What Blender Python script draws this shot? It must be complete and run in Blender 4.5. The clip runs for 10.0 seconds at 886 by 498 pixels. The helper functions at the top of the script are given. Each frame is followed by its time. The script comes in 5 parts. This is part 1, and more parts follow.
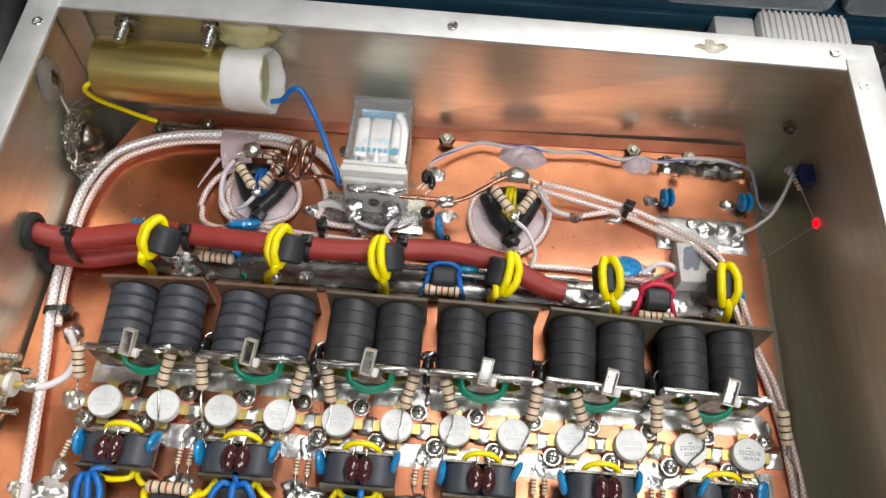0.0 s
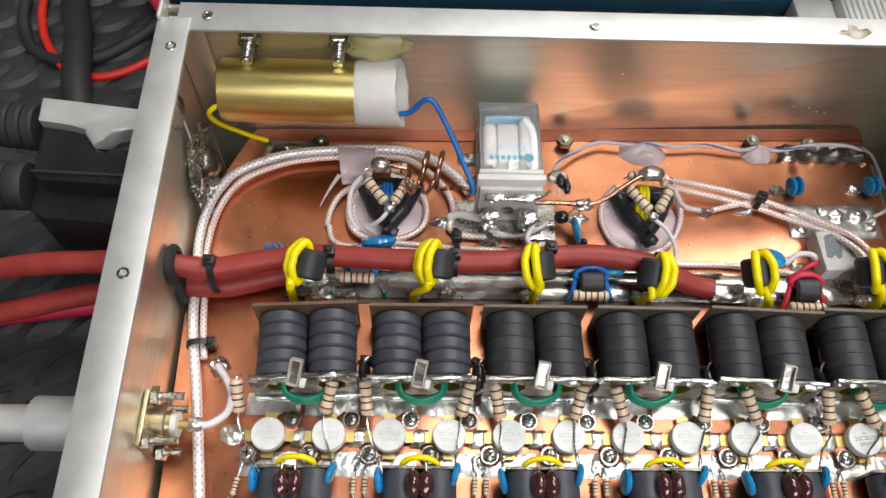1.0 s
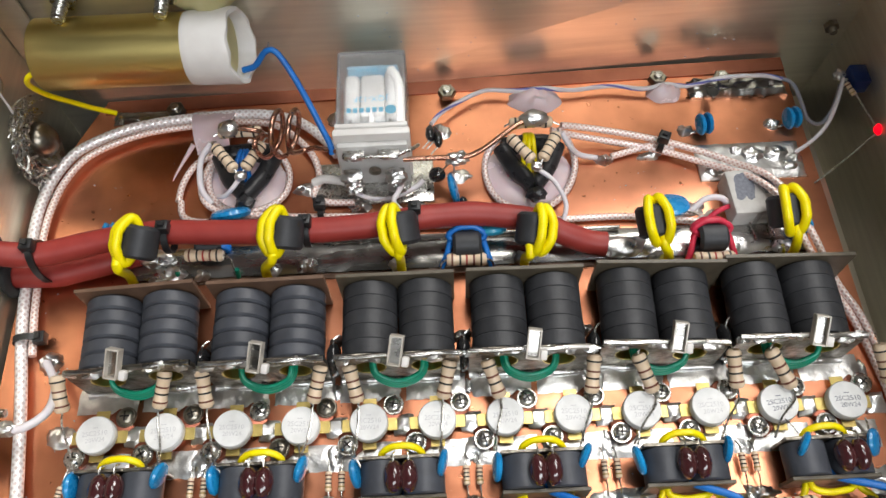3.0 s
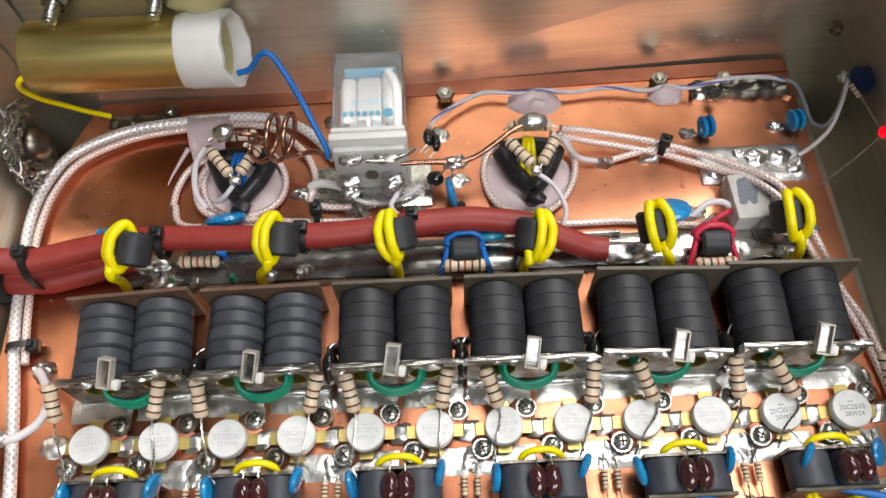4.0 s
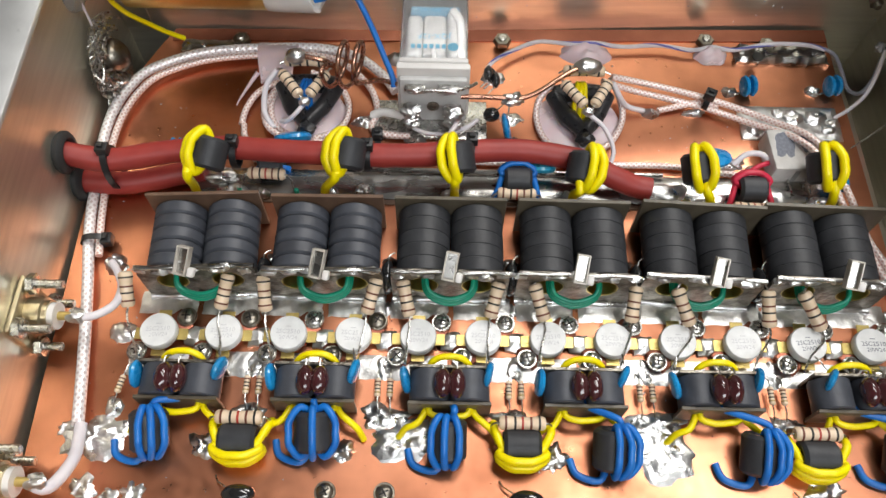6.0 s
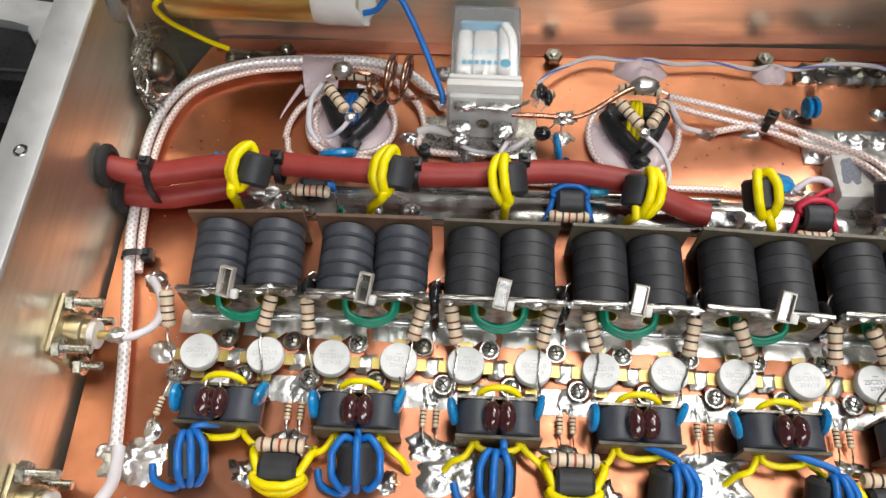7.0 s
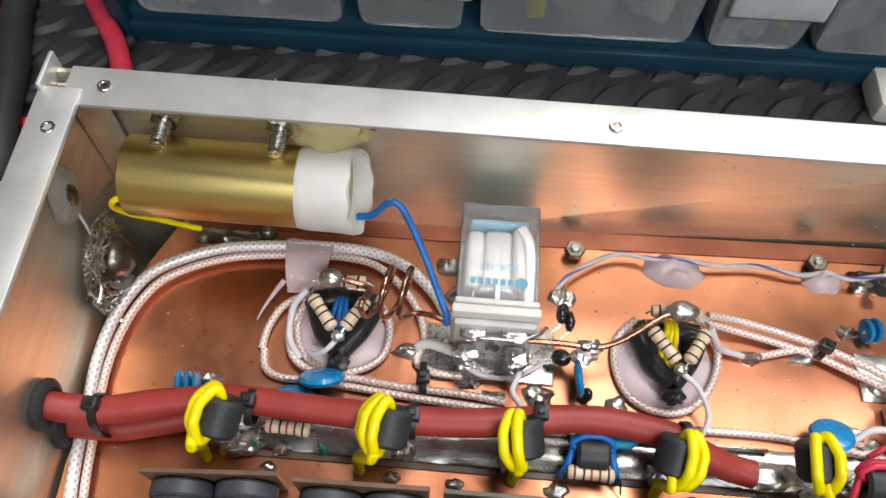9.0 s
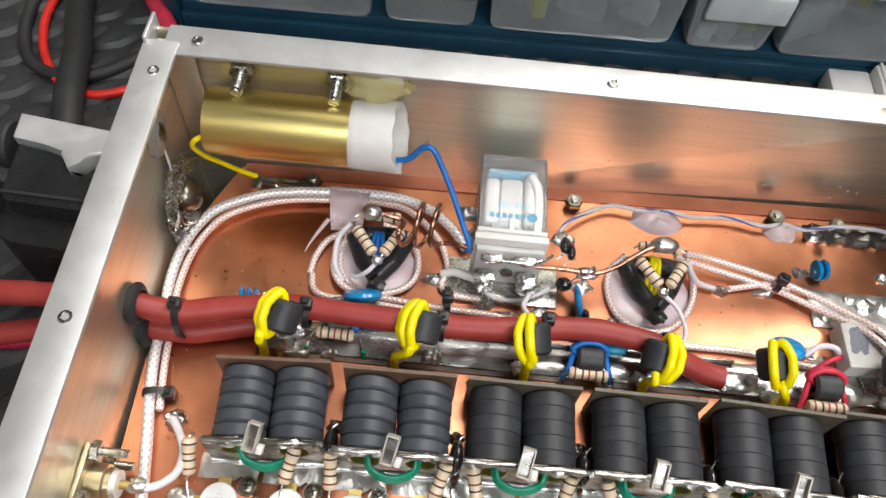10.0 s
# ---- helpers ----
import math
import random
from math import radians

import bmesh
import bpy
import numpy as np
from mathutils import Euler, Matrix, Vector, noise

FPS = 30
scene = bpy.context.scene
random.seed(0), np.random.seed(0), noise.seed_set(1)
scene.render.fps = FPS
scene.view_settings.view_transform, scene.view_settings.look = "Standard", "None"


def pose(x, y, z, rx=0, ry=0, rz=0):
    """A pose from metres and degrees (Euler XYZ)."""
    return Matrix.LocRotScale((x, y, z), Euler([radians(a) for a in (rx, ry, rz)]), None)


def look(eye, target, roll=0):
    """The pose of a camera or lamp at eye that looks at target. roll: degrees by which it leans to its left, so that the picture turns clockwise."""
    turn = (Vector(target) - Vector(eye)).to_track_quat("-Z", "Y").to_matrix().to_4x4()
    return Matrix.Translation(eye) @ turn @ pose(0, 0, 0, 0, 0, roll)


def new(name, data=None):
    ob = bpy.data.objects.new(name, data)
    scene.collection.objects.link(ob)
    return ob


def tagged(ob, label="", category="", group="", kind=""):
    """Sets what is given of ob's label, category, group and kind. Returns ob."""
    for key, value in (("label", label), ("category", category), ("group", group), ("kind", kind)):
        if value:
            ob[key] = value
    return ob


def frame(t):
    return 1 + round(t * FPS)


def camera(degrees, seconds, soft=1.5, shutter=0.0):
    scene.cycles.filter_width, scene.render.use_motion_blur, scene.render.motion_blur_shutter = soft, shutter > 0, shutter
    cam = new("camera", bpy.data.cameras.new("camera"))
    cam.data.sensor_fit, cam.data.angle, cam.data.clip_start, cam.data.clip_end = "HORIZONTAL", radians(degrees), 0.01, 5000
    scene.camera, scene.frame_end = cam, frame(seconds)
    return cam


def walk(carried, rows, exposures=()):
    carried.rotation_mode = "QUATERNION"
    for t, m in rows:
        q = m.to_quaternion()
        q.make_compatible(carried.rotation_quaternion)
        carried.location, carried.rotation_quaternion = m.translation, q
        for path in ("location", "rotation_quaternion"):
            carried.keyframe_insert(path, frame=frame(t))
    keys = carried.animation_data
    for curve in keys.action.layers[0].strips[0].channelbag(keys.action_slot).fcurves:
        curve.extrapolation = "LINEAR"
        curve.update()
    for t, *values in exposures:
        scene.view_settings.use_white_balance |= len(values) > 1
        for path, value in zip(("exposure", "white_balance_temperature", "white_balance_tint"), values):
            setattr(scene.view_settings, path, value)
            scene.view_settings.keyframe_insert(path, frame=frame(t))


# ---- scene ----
cam = camera(60.2, 10.0)
PATH = [
    (0, (0.003, -0.082, 0.295), (-0.011, 0.889, -1.454), 4.0),
    (0.5, (-0.042, -0.066, 0.293), (-0.004, 0.889, -1.465), 4.0),
    (1, (-0.067, -0.076, 0.29), (-0.016, 0.884, -1.464), 3.6),
    (1.5, (-0.036, -0.07, 0.272), (-0.012, 0.889, -1.484), 0.5),
    (2, (-0.015, -0.068, 0.263), (-0.008, 0.889, -1.493), -1.6),
    (2.5, (-0.008, -0.072, 0.257), (-0.004, 0.882, -1.501), -2.4),
    (4, (-0.005, -0.065, 0.252), (-0.011, 0.873, -1.514), -3.1),
    (4.5, (0.002, -0.065, 0.251), (0.002, 0.869, -1.518), -2.0),
    (5, (-0.004, -0.07, 0.252), (0.007, 0.862, -1.517), -0.3),
    (5.5, (-0.012, -0.085, 0.254), (-0.003, 0.85, -1.514), 0.6),
    (5.7, (-0.02, -0.092, 0.256), (-0.008, 0.845, -1.511), 1.3),
    (6.8, (-0.032, -0.102, 0.243), (-0.081, 0.857, -1.512), -0.3),
    (7, (-0.036, -0.087, 0.249), (-0.091, 0.857, -1.513), -0.4),
    (7.5, (-0.015, -0.064, 0.241), (-0.071, 0.88, -1.522), -0.2),
    (8, (-0.006, -0.035, 0.235), (-0.054, 0.91, -1.527), 0.5),
    (8.5, (-0.021, 0.002, 0.242), (-0.067, 0.944, -1.522), 0.9),
    (9, (-0.045, 0.002, 0.249), (-0.082, 0.956, -1.509), 2.5),
    (9.5, (-0.065, -0.023, 0.264), (-0.081, 0.977, -1.468), 4.6),
    (10, (-0.058, -0.055, 0.273), (-0.049, 0.983, -1.436), 6.0),
]
walk(cam, [(t, look(eye, target, roll)) for t, eye, target, roll in PATH], exposures=[(0.0, 0.56), (7.5, 0.54), (10.0, 0.82)])

# ---- light: indoors, with assumed lamps out of view behind, above and before the case ----
world = bpy.data.worlds.new("world")
scene.world = world
world.use_nodes = True
world.node_tree.nodes["Background"].inputs[0].default_value = (0.75, 0.85, 1.0, 1)
world.node_tree.nodes["Background"].inputs[1].default_value = 0.05


def area_lamp(name, eye, target, size_x, size_y, watts, colour):
    data = bpy.data.lights.new(name, "AREA")
    data.shape, data.size, data.size_y, data.energy, data.color = "RECTANGLE", size_x, size_y, watts, colour
    ob = new(name, data)
    ob.matrix_world = look(eye, target)
    return ob


area_lamp("unseen_lamp", (0.95, 1.3, 1.95), (0.1, 0.1, 0.0), 1.1, 0.8, 33.0, (1.0, 0.97, 0.93))
# added to brighten the transistor row and its tinned foil
area_lamp("unseen_lamp", (0.4, 0.42, 1.95), (0.1, 0.1, 0.0), 1.2, 0.35, 12.0, (1.0, 0.98, 0.95))
# added fill from the front for the back wall and camera-facing parts
area_lamp("unseen_lamp", (0.4, -1.15, 1.95), (0.1, 0.0, 0.0), 1.6, 1.2, 38.0, (0.94, 0.97, 1.0))


# ---- materials ----
def mat(name, c1, c2=None, rough=0.5, metal=0.0, scale=120.0, detail=5.0, low=0.35, high=0.65, rvar=0.12, bump=0.0,
        bscale=400.0, stretch=(1, 1, 1), fine=None, coat=0.0, trans=0.0, ior=1.45, alpha=1.0, sub=0.0, emit=None, vary=0.0):
    """Two-scale noise colour, roughness variation and fine relief, in metres."""
    m = bpy.data.materials.new(name)
    m.use_nodes = True
    nt = m.node_tree
    nodes, links = nt.nodes, nt.links
    b = nodes["Principled BSDF"]
    c2 = c2 or tuple(v * 0.8 for v in c1)
    tc, mp = nodes.new("ShaderNodeTexCoord"), nodes.new("ShaderNodeMapping")
    oi, mul = nodes.new("ShaderNodeObjectInfo"), nodes.new("ShaderNodeVectorMath")
    mul.operation = "SCALE"
    mul.inputs[0].default_value = (3.1, 1.7, 2.3)
    links.new(oi.outputs["Random"], mul.inputs["Scale"])
    links.new(mul.outputs[0], mp.inputs["Location"])
    mp.inputs["Scale"].default_value = stretch
    links.new(tc.outputs["Object"], mp.inputs["Vector"])
    n1 = nodes.new("ShaderNodeTexNoise")
    n1.inputs["Scale"].default_value, n1.inputs["Detail"].default_value = scale, detail
    links.new(mp.outputs[0], n1.inputs["Vector"])
    ramp = nodes.new("ShaderNodeValToRGB")
    ramp.color_ramp.elements[0].position, ramp.color_ramp.elements[1].position = low, high
    ramp.color_ramp.elements[0].color, ramp.color_ramp.elements[1].color = (*c2, 1), (*c1, 1)
    links.new(n1.outputs["Fac"], ramp.inputs[0])
    colour = ramp.outputs[0]
    n2 = nodes.new("ShaderNodeTexNoise")
    n2.inputs["Scale"].default_value, n2.inputs["Detail"].default_value = bscale, 6.0
    links.new(mp.outputs[0], n2.inputs["Vector"])
    if fine:
        mix = nodes.new("ShaderNodeMixRGB")
        r2 = nodes.new("ShaderNodeValToRGB")
        r2.color_ramp.elements[0].position, r2.color_ramp.elements[1].position = fine[1], min(1.0, fine[1] + 0.12)
        links.new(n2.outputs["Fac"], r2.inputs[0])
        links.new(r2.outputs[0], mix.inputs[0])
        links.new(colour, mix.inputs[1])
        mix.inputs[2].default_value = (*fine[0], 1)
        colour = mix.outputs[0]
    if vary:
        hsv = nodes.new("ShaderNodeHueSaturation")
        mr = nodes.new("ShaderNodeMapRange")
        mr.inputs["To Min"].default_value, mr.inputs["To Max"].default_value = 1 - vary, 1 + vary
        links.new(oi.outputs["Random"], mr.inputs["Value"])
        links.new(mr.outputs[0], hsv.inputs["Value"])
        links.new(colour, hsv.inputs["Color"])
        colour = hsv.outputs[0]
    links.new(colour, b.inputs["Base Color"])
    mr = nodes.new("ShaderNodeMapRange")
    mr.inputs["To Min"].default_value, mr.inputs["To Max"].default_value = max(0.02, rough - rvar), min(1, rough + rvar)
    links.new(n2.outputs["Fac"], mr.inputs["Value"])
    links.new(mr.outputs[0], b.inputs["Roughness"])
    b.inputs["Metallic"].default_value = metal
    b.inputs["Coat Weight"].default_value = coat
    b.inputs["Transmission Weight"].default_value = trans
    b.inputs["IOR"].default_value = ior
    b.inputs["Alpha"].default_value = alpha
    b.inputs["Subsurface Weight"].default_value = sub
    b.inputs["Subsurface Radius"].default_value = (0.003, 0.002, 0.0015)
    if emit:
        b.inputs["Emission Color"].default_value, b.inputs["Emission Strength"].default_value = (*emit[0], 1), emit[1]
    if bump:
        bp = nodes.new("ShaderNodeBump")
        bp.inputs["Strength"].default_value, bp.inputs["Distance"].default_value = bump, 0.0008
        links.new(n2.outputs["Fac"], bp.inputs["Height"])
        links.new(bp.outputs[0], b.inputs["Normal"])
    return m


def braid_mat(name, light, dark, pitch=1.2, strands=9.0, metal=0.5, rough=0.35):
    """Woven braid under clear jacket, along the swept cable's own coordinates."""
    m = bpy.data.materials.new(name)
    m.use_nodes = True
    nt = m.node_tree
    nodes, links = nt.nodes, nt.links
    b = nodes["Principled BSDF"]
    uv, sep = nodes.new("ShaderNodeUVMap"), nodes.new("ShaderNodeSeparateXYZ")
    links.new(uv.outputs[0], sep.inputs[0])

    def math_node(op, a, c):
        n = nodes.new("ShaderNodeMath")
        n.operation = op
        for k, v in enumerate((a, c)):
            if isinstance(v, (int, float)):
                n.inputs[k].default_value = v
            elif v is not None:
                links.new(v, n.inputs[k])
        return n.outputs[0]

    u = math_node("MULTIPLY", sep.outputs[0], 6.2832 / pitch)
    v = math_node("MULTIPLY", sep.outputs[1], 6.2832 * strands)
    s1 = math_node("SINE", math_node("ADD", u, v), None)
    s2 = math_node("SINE", math_node("SUBTRACT", u, v), None)
    w = math_node("ADD", math_node("MULTIPLY", math_node("MAXIMUM", s1, s2), 0.5), 0.5)
    ramp = nodes.new("ShaderNodeValToRGB")
    ramp.color_ramp.elements[0].position, ramp.color_ramp.elements[1].position = 0.35, 0.8
    ramp.color_ramp.elements[0].color, ramp.color_ramp.elements[1].color = (*dark, 1), (*light, 1)
    links.new(w, ramp.inputs[0])
    links.new(ramp.outputs[0], b.inputs["Base Color"])
    bp = nodes.new("ShaderNodeBump")
    bp.inputs["Strength"].default_value, bp.inputs["Distance"].default_value = 0.5, 0.0003
    links.new(w, bp.inputs["Height"])
    links.new(bp.outputs[0], b.inputs["Normal"])
    b.inputs["Metallic"].default_value, b.inputs["Roughness"].default_value = metal, rough
    b.inputs["Coat Weight"].default_value = 0.4
    return m


COPPER = mat("copper", (0.86, 0.36, 0.205), (0.25, 0.095, 0.05), rough=0.32, metal=1.0, scale=14, low=0.38, high=0.66, bscale=260,
             rvar=0.12, bump=0.04, fine=((0.50, 0.24, 0.15), 0.68))
COPPER_DARK = mat("dark_copper", (0.40, 0.15, 0.095), (0.25, 0.09, 0.06), rough=0.36, metal=1.0, scale=40, bscale=200, bump=0.05)
COPPER_WIRE = mat("copper_wire", (0.55, 0.30, 0.21), (0.40, 0.20, 0.14), rough=0.25, metal=1.0, scale=300)
ALU = mat("aluminium", (0.78, 0.74, 0.62), (0.70, 0.66, 0.55), rough=0.40, metal=0.9, scale=30, stretch=(1, 1, 12), bscale=90, rvar=0.08, bump=0.012)
ALU_RIM = mat("worn_aluminium", (0.72, 0.72, 0.71), (0.60, 0.60, 0.59), rough=0.55, metal=0.75, scale=60, bscale=300, bump=0.08,
              fine=((0.45, 0.45, 0.44), 0.70))
TIN = mat("solder", (0.82, 0.82, 0.81), (0.58, 0.58, 0.57), rough=0.30, metal=1.0, scale=160, bscale=230, rvar=0.12, bump=0.85)
PLATE = mat("dirty_solder_plate", (0.34, 0.31, 0.26), (0.12, 0.10, 0.08), rough=0.36, metal=0.9, scale=220, bscale=380, rvar=0.18, bump=1.0)
TIN_FLAT = mat("tinned_foil", (0.90, 0.90, 0.89), (0.58, 0.57, 0.55), rough=0.36, metal=1.0, scale=140, bscale=230, rvar=0.16, bump=0.75,
               fine=((0.50, 0.38, 0.27), 0.72))
BUS = mat("tinned_bar", (0.56, 0.55, 0.53), (0.24, 0.23, 0.21), rough=0.27, metal=1.0, scale=110, bscale=200, bump=0.4, stretch=(0.3, 1, 1))
STEEL = mat("steel", (0.62, 0.61, 0.58), (0.45, 0.44, 0.41), rough=0.28, metal=1.0, scale=400, bscale=800, bump=0.05, vary=0.15)
STEEL_DARK = mat("dark_steel", (0.33, 0.30, 0.25), (0.2, 0.18, 0.15), rough=0.32, metal=1.0, scale=300, bscale=600, bump=0.08)
GOLD = mat("gold_lead", (0.74, 0.58, 0.20), (0.62, 0.47, 0.16), rough=0.36, metal=0.7, scale=300)
BRASS = mat("brass", (0.84, 0.68, 0.26), (0.76, 0.60, 0.21), rough=0.33, metal=1.0, scale=40, stretch=(0.3, 4, 4), bscale=120, rvar=0.08, bump=0.008)
CERAMIC = mat("white_ceramic", (0.80, 0.80, 0.79), (0.72, 0.72, 0.71), rough=0.45, scale=300, bscale=900, bump=0.04, vary=0.04)
INK = mat("printed_ink", (0.20, 0.21, 0.25), (0.14, 0.15, 0.18), rough=0.6, scale=900)
INK_FAINT = mat("faded_ink", (0.62, 0.61, 0.62), (0.52, 0.52, 0.53), rough=0.6, scale=900)
INK_BLUE = mat("blue_ink", (0.16, 0.42, 0.58), (0.2, 0.47, 0.62), rough=0.5, scale=900)
FERRITE = mat("grey_ferrite", (0.060, 0.065, 0.078), (0.045, 0.048, 0.058), rough=0.46, scale=200, bscale=1200, bump=0.06, rvar=0.08,
              fine=((0.12, 0.12, 0.13), 0.74), vary=0.12)
FERRITE_BLACK = mat("black_ferrite", (0.036, 0.037, 0.041), (0.026, 0.027, 0.03), rough=0.50, scale=200, bscale=900, bump=0.10, rvar=0.1,
                    fine=((0.13, 0.13, 0.13), 0.76), vary=0.12)
FR4 = mat("circuit_laminate", (0.12, 0.10, 0.07), (0.08, 0.065, 0.045), rough=0.4, scale=150, bscale=500, bump=0.05)
FR4_BROWN = mat("brown_laminate", (0.17, 0.10, 0.065), (0.12, 0.07, 0.045), rough=0.4, scale=150, bscale=500, bump=0.05)
GREEN = mat("green_insulation", (0.005, 0.30, 0.18), (0.004, 0.24, 0.14), rough=0.32, scale=200, coat=0.2)
YELLOW = mat("yellow_insulation", (0.95, 0.80, 0.0), (0.90, 0.72, 0.0), rough=0.34, scale=200, bscale=700, bump=0.03)
BLUE = mat("blue_insulation", (0.01, 0.17, 0.56), (0.01, 0.13, 0.47), rough=0.35, scale=200)
RED = mat("red_insulation", (0.62, 0.03, 0.07), (0.55, 0.02, 0.05), rough=0.4, scale=200)
RED_CABLE = mat("red_cable_jacket", (0.34, 0.042, 0.033), (0.27, 0.03, 0.025), rough=0.48, scale=90, bscale=500, bump=0.06, rvar=0.1,
                fine=((0.16, 0.03, 0.025), 0.74))
WHITE_WIRE = mat("white_insulation", (0.76, 0.72, 0.74), (0.68, 0.63, 0.66), rough=0.4, scale=200, sub=0.1)
CAP_BLUE = mat("blue_epoxy", (0.01, 0.26, 0.56), (0.01, 0.2, 0.48), rough=0.28, scale=200, coat=0.4, vary=0.12)
CAP_TEAL = mat("teal_epoxy", (0.02, 0.26, 0.40), (0.02, 0.2, 0.33), rough=0.3, scale=200, coat=0.3)
CAP_MAROON = mat("maroon_epoxy", (0.060, 0.014, 0.016), (0.042, 0.011, 0.012), rough=0.16, scale=200, coat=0.8)
CAP_BLACK = mat("black_epoxy", (0.012, 0.012, 0.013), (0.02, 0.02, 0.02), rough=0.14, scale=200, coat=0.7)
RES_TAN = mat("tan_resistor_lacquer", (0.76, 0.60, 0.43), (0.68, 0.52, 0.36), rough=0.4, scale=300, coat=0.25, bscale=800, bump=0.03, vary=0.06)
BAND_BLACK = mat("black_band", (0.02, 0.018, 0.016), rough=0.45, scale=300)
BAND_BROWN = mat("brown_band", (0.16, 0.045, 0.025), rough=0.45, scale=300)
BAND_RED = mat("red_band", (0.45, 0.05, 0.03), rough=0.45, scale=300)
BAND_GOLD = mat("gold_band", (0.45, 0.30, 0.10), rough=0.4, metal=0.4, scale=300)
TIE = mat("black_nylon", (0.014, 0.014, 0.015), (0.02, 0.02, 0.021), rough=0.38, scale=300)
TAPE = mat("black_tape", (0.016, 0.016, 0.018), (0.03, 0.03, 0.032), rough=0.3, scale=150, bscale=250, bump=0.5)
RUBBER = mat("black_rubber", (0.022, 0.022, 0.023), (0.03, 0.03, 0.03), rough=0.6, scale=100, bscale=700, bump=0.1)
GLUE = mat("hot_glue", (0.92, 0.76, 0.78), (0.86, 0.68, 0.71), rough=0.24, scale=90, bscale=90, bump=0.25, trans=0.22, sub=0.2, ior=1.4)
GLUE_CLEAR = mat("clear_glue", (0.86, 0.86, 0.84), (0.76, 0.76, 0.74), rough=0.16, scale=90, bscale=90, bump=0.2, trans=0.7, ior=1.4)
GLUE_YELLOW = mat("amber_glue", (0.72, 0.66, 0.36), (0.66, 0.58, 0.28), rough=0.32, scale=90, bscale=120, bump=0.3, trans=0.3, sub=0.3)
WHITE_PLASTIC = mat("white_plastic", (0.80, 0.78, 0.75), (0.74, 0.71, 0.68), rough=0.42, scale=90, bscale=200, bump=0.12)
GREY_CLIP = mat("tan_metal_case", (0.62, 0.58, 0.52), (0.50, 0.46, 0.40), rough=0.4, metal=0.3, scale=200, bscale=400, bump=0.08)
PALE_GREY = mat("pale_grey_plastic", (0.66, 0.65, 0.63), (0.52, 0.51, 0.49), rough=0.4, scale=90, bscale=260, bump=0.1)
CEMENT = mat("ceramic_cement", (0.62, 0.60, 0.57), (0.52, 0.50, 0.47), rough=0.75, scale=200, bscale=900, bump=0.2)
CLEAR = mat("clear_plastic", (1.0, 1.0, 1.0), (0.97, 0.98, 0.98), rough=0.2, scale=90, trans=0.93, ior=1.2, rvar=0.05)
COAX_WHITE = braid_mat("silver_braid", (0.96, 0.93, 0.93), (0.70, 0.60, 0.59), pitch=2.6, strands=5, metal=0.3, rough=0.3)
COAX_PINK = braid_mat("pink_braid", (0.95, 0.82, 0.78), (0.70, 0.44, 0.37), pitch=2.0, strands=4, metal=0.25, rough=0.3)
LED_RED = mat("red_lens", (0.9, 0.02, 0.03), rough=0.2, trans=0.3, emit=((1.0, 0.0, 0.01), 1.1))
BOX_BLUE = mat("blue_plastic", (0.012, 0.035, 0.16), (0.01, 0.03, 0.12), rough=0.35, scale=200)
# lighter than the mat: some of the lugs' highlight is put in the colour
LUGS = mat("lighter_tread", (0.05, 0.05, 0.051), (0.026, 0.026, 0.027), rough=0.5, scale=60, bscale=500, bump=0.35, rvar=0.15)
MAT_RUBBER = mat("tread_mat", (0.045, 0.045, 0.046), (0.024, 0.024, 0.025), rough=0.42, scale=30, bscale=700, bump=0.3, rvar=0.15,
                 fine=((0.10, 0.10, 0.10), 0.74))
TEAL = mat("teal_plastic", (0.010, 0.050, 0.085), (0.008, 0.036, 0.064), rough=0.42, scale=40, bscale=600, bump=0.05)
DRAWER = mat("smoky_clear_plastic", (0.80, 0.84, 0.86), (0.66, 0.70, 0.73), rough=0.16, scale=25, trans=0.82, ior=1.35, rvar=0.1)
LABEL = mat("pale_label", (0.58, 0.61, 0.63), (0.50, 0.53, 0.56), rough=0.5, scale=60)
ROOM_WALL = mat("painted_wall", (0.34, 0.33, 0.31), (0.28, 0.27, 0.26), rough=0.8, scale=4, bscale=80, bump=0.1)
ROOM_CEIL = mat("ceiling_paint", (0.27, 0.26, 0.25), (0.22, 0.21, 0.21), rough=0.85, scale=4, bscale=80, bump=0.1)
NICKEL = mat("dull_brass_plating", (0.66, 0.58, 0.40), (0.5, 0.43, 0.28), rough=0.32, metal=0.9, scale=200)
BLACK_PLASTIC = mat("black_plastic", (0.016, 0.016, 0.017), (0.024, 0.024, 0.025), rough=0.3, scale=60, bscale=500, bump=0.06)
BLUE_CASE_GLASS = mat("coil_tape", (0.70, 0.73, 0.75), (0.48, 0.53, 0.57), rough=0.4, scale=120)


# ---- mesh helpers, in millimetres ----
MM = 0.001


def link(name, bm, material, parent=None, label="", smooth=True):
    bm.transform(Matrix.Scale(MM, 4))
    me = bpy.data.meshes.new(name)
    bmesh.ops.recalc_face_normals(bm, faces=bm.faces)
    bm.to_mesh(me)
    bm.free()
    me.materials.append(material)
    if smooth:
        me.polygons.foreach_set("use_smooth", [True] * len(me.polygons))
        me.set_sharp_from_angle(angle=radians(38))
    ob = new(name, me)
    if parent:
        ob.parent = parent
    if label:
        ob["label"] = label
    return ob


def part(name, bm, material, parent, label=""):
    return link(name, bm, material, parent, label)


def thing(name, label, category, group="", at=(0, 0, 0), turn=(0, 0, 0)):
    ob = new(name)
    ob.empty_display_size = 0.005
    ob.matrix_basis = pose(at[0] * MM, at[1] * MM, at[2] * MM, *turn)
    return tagged(ob, label, category, group)


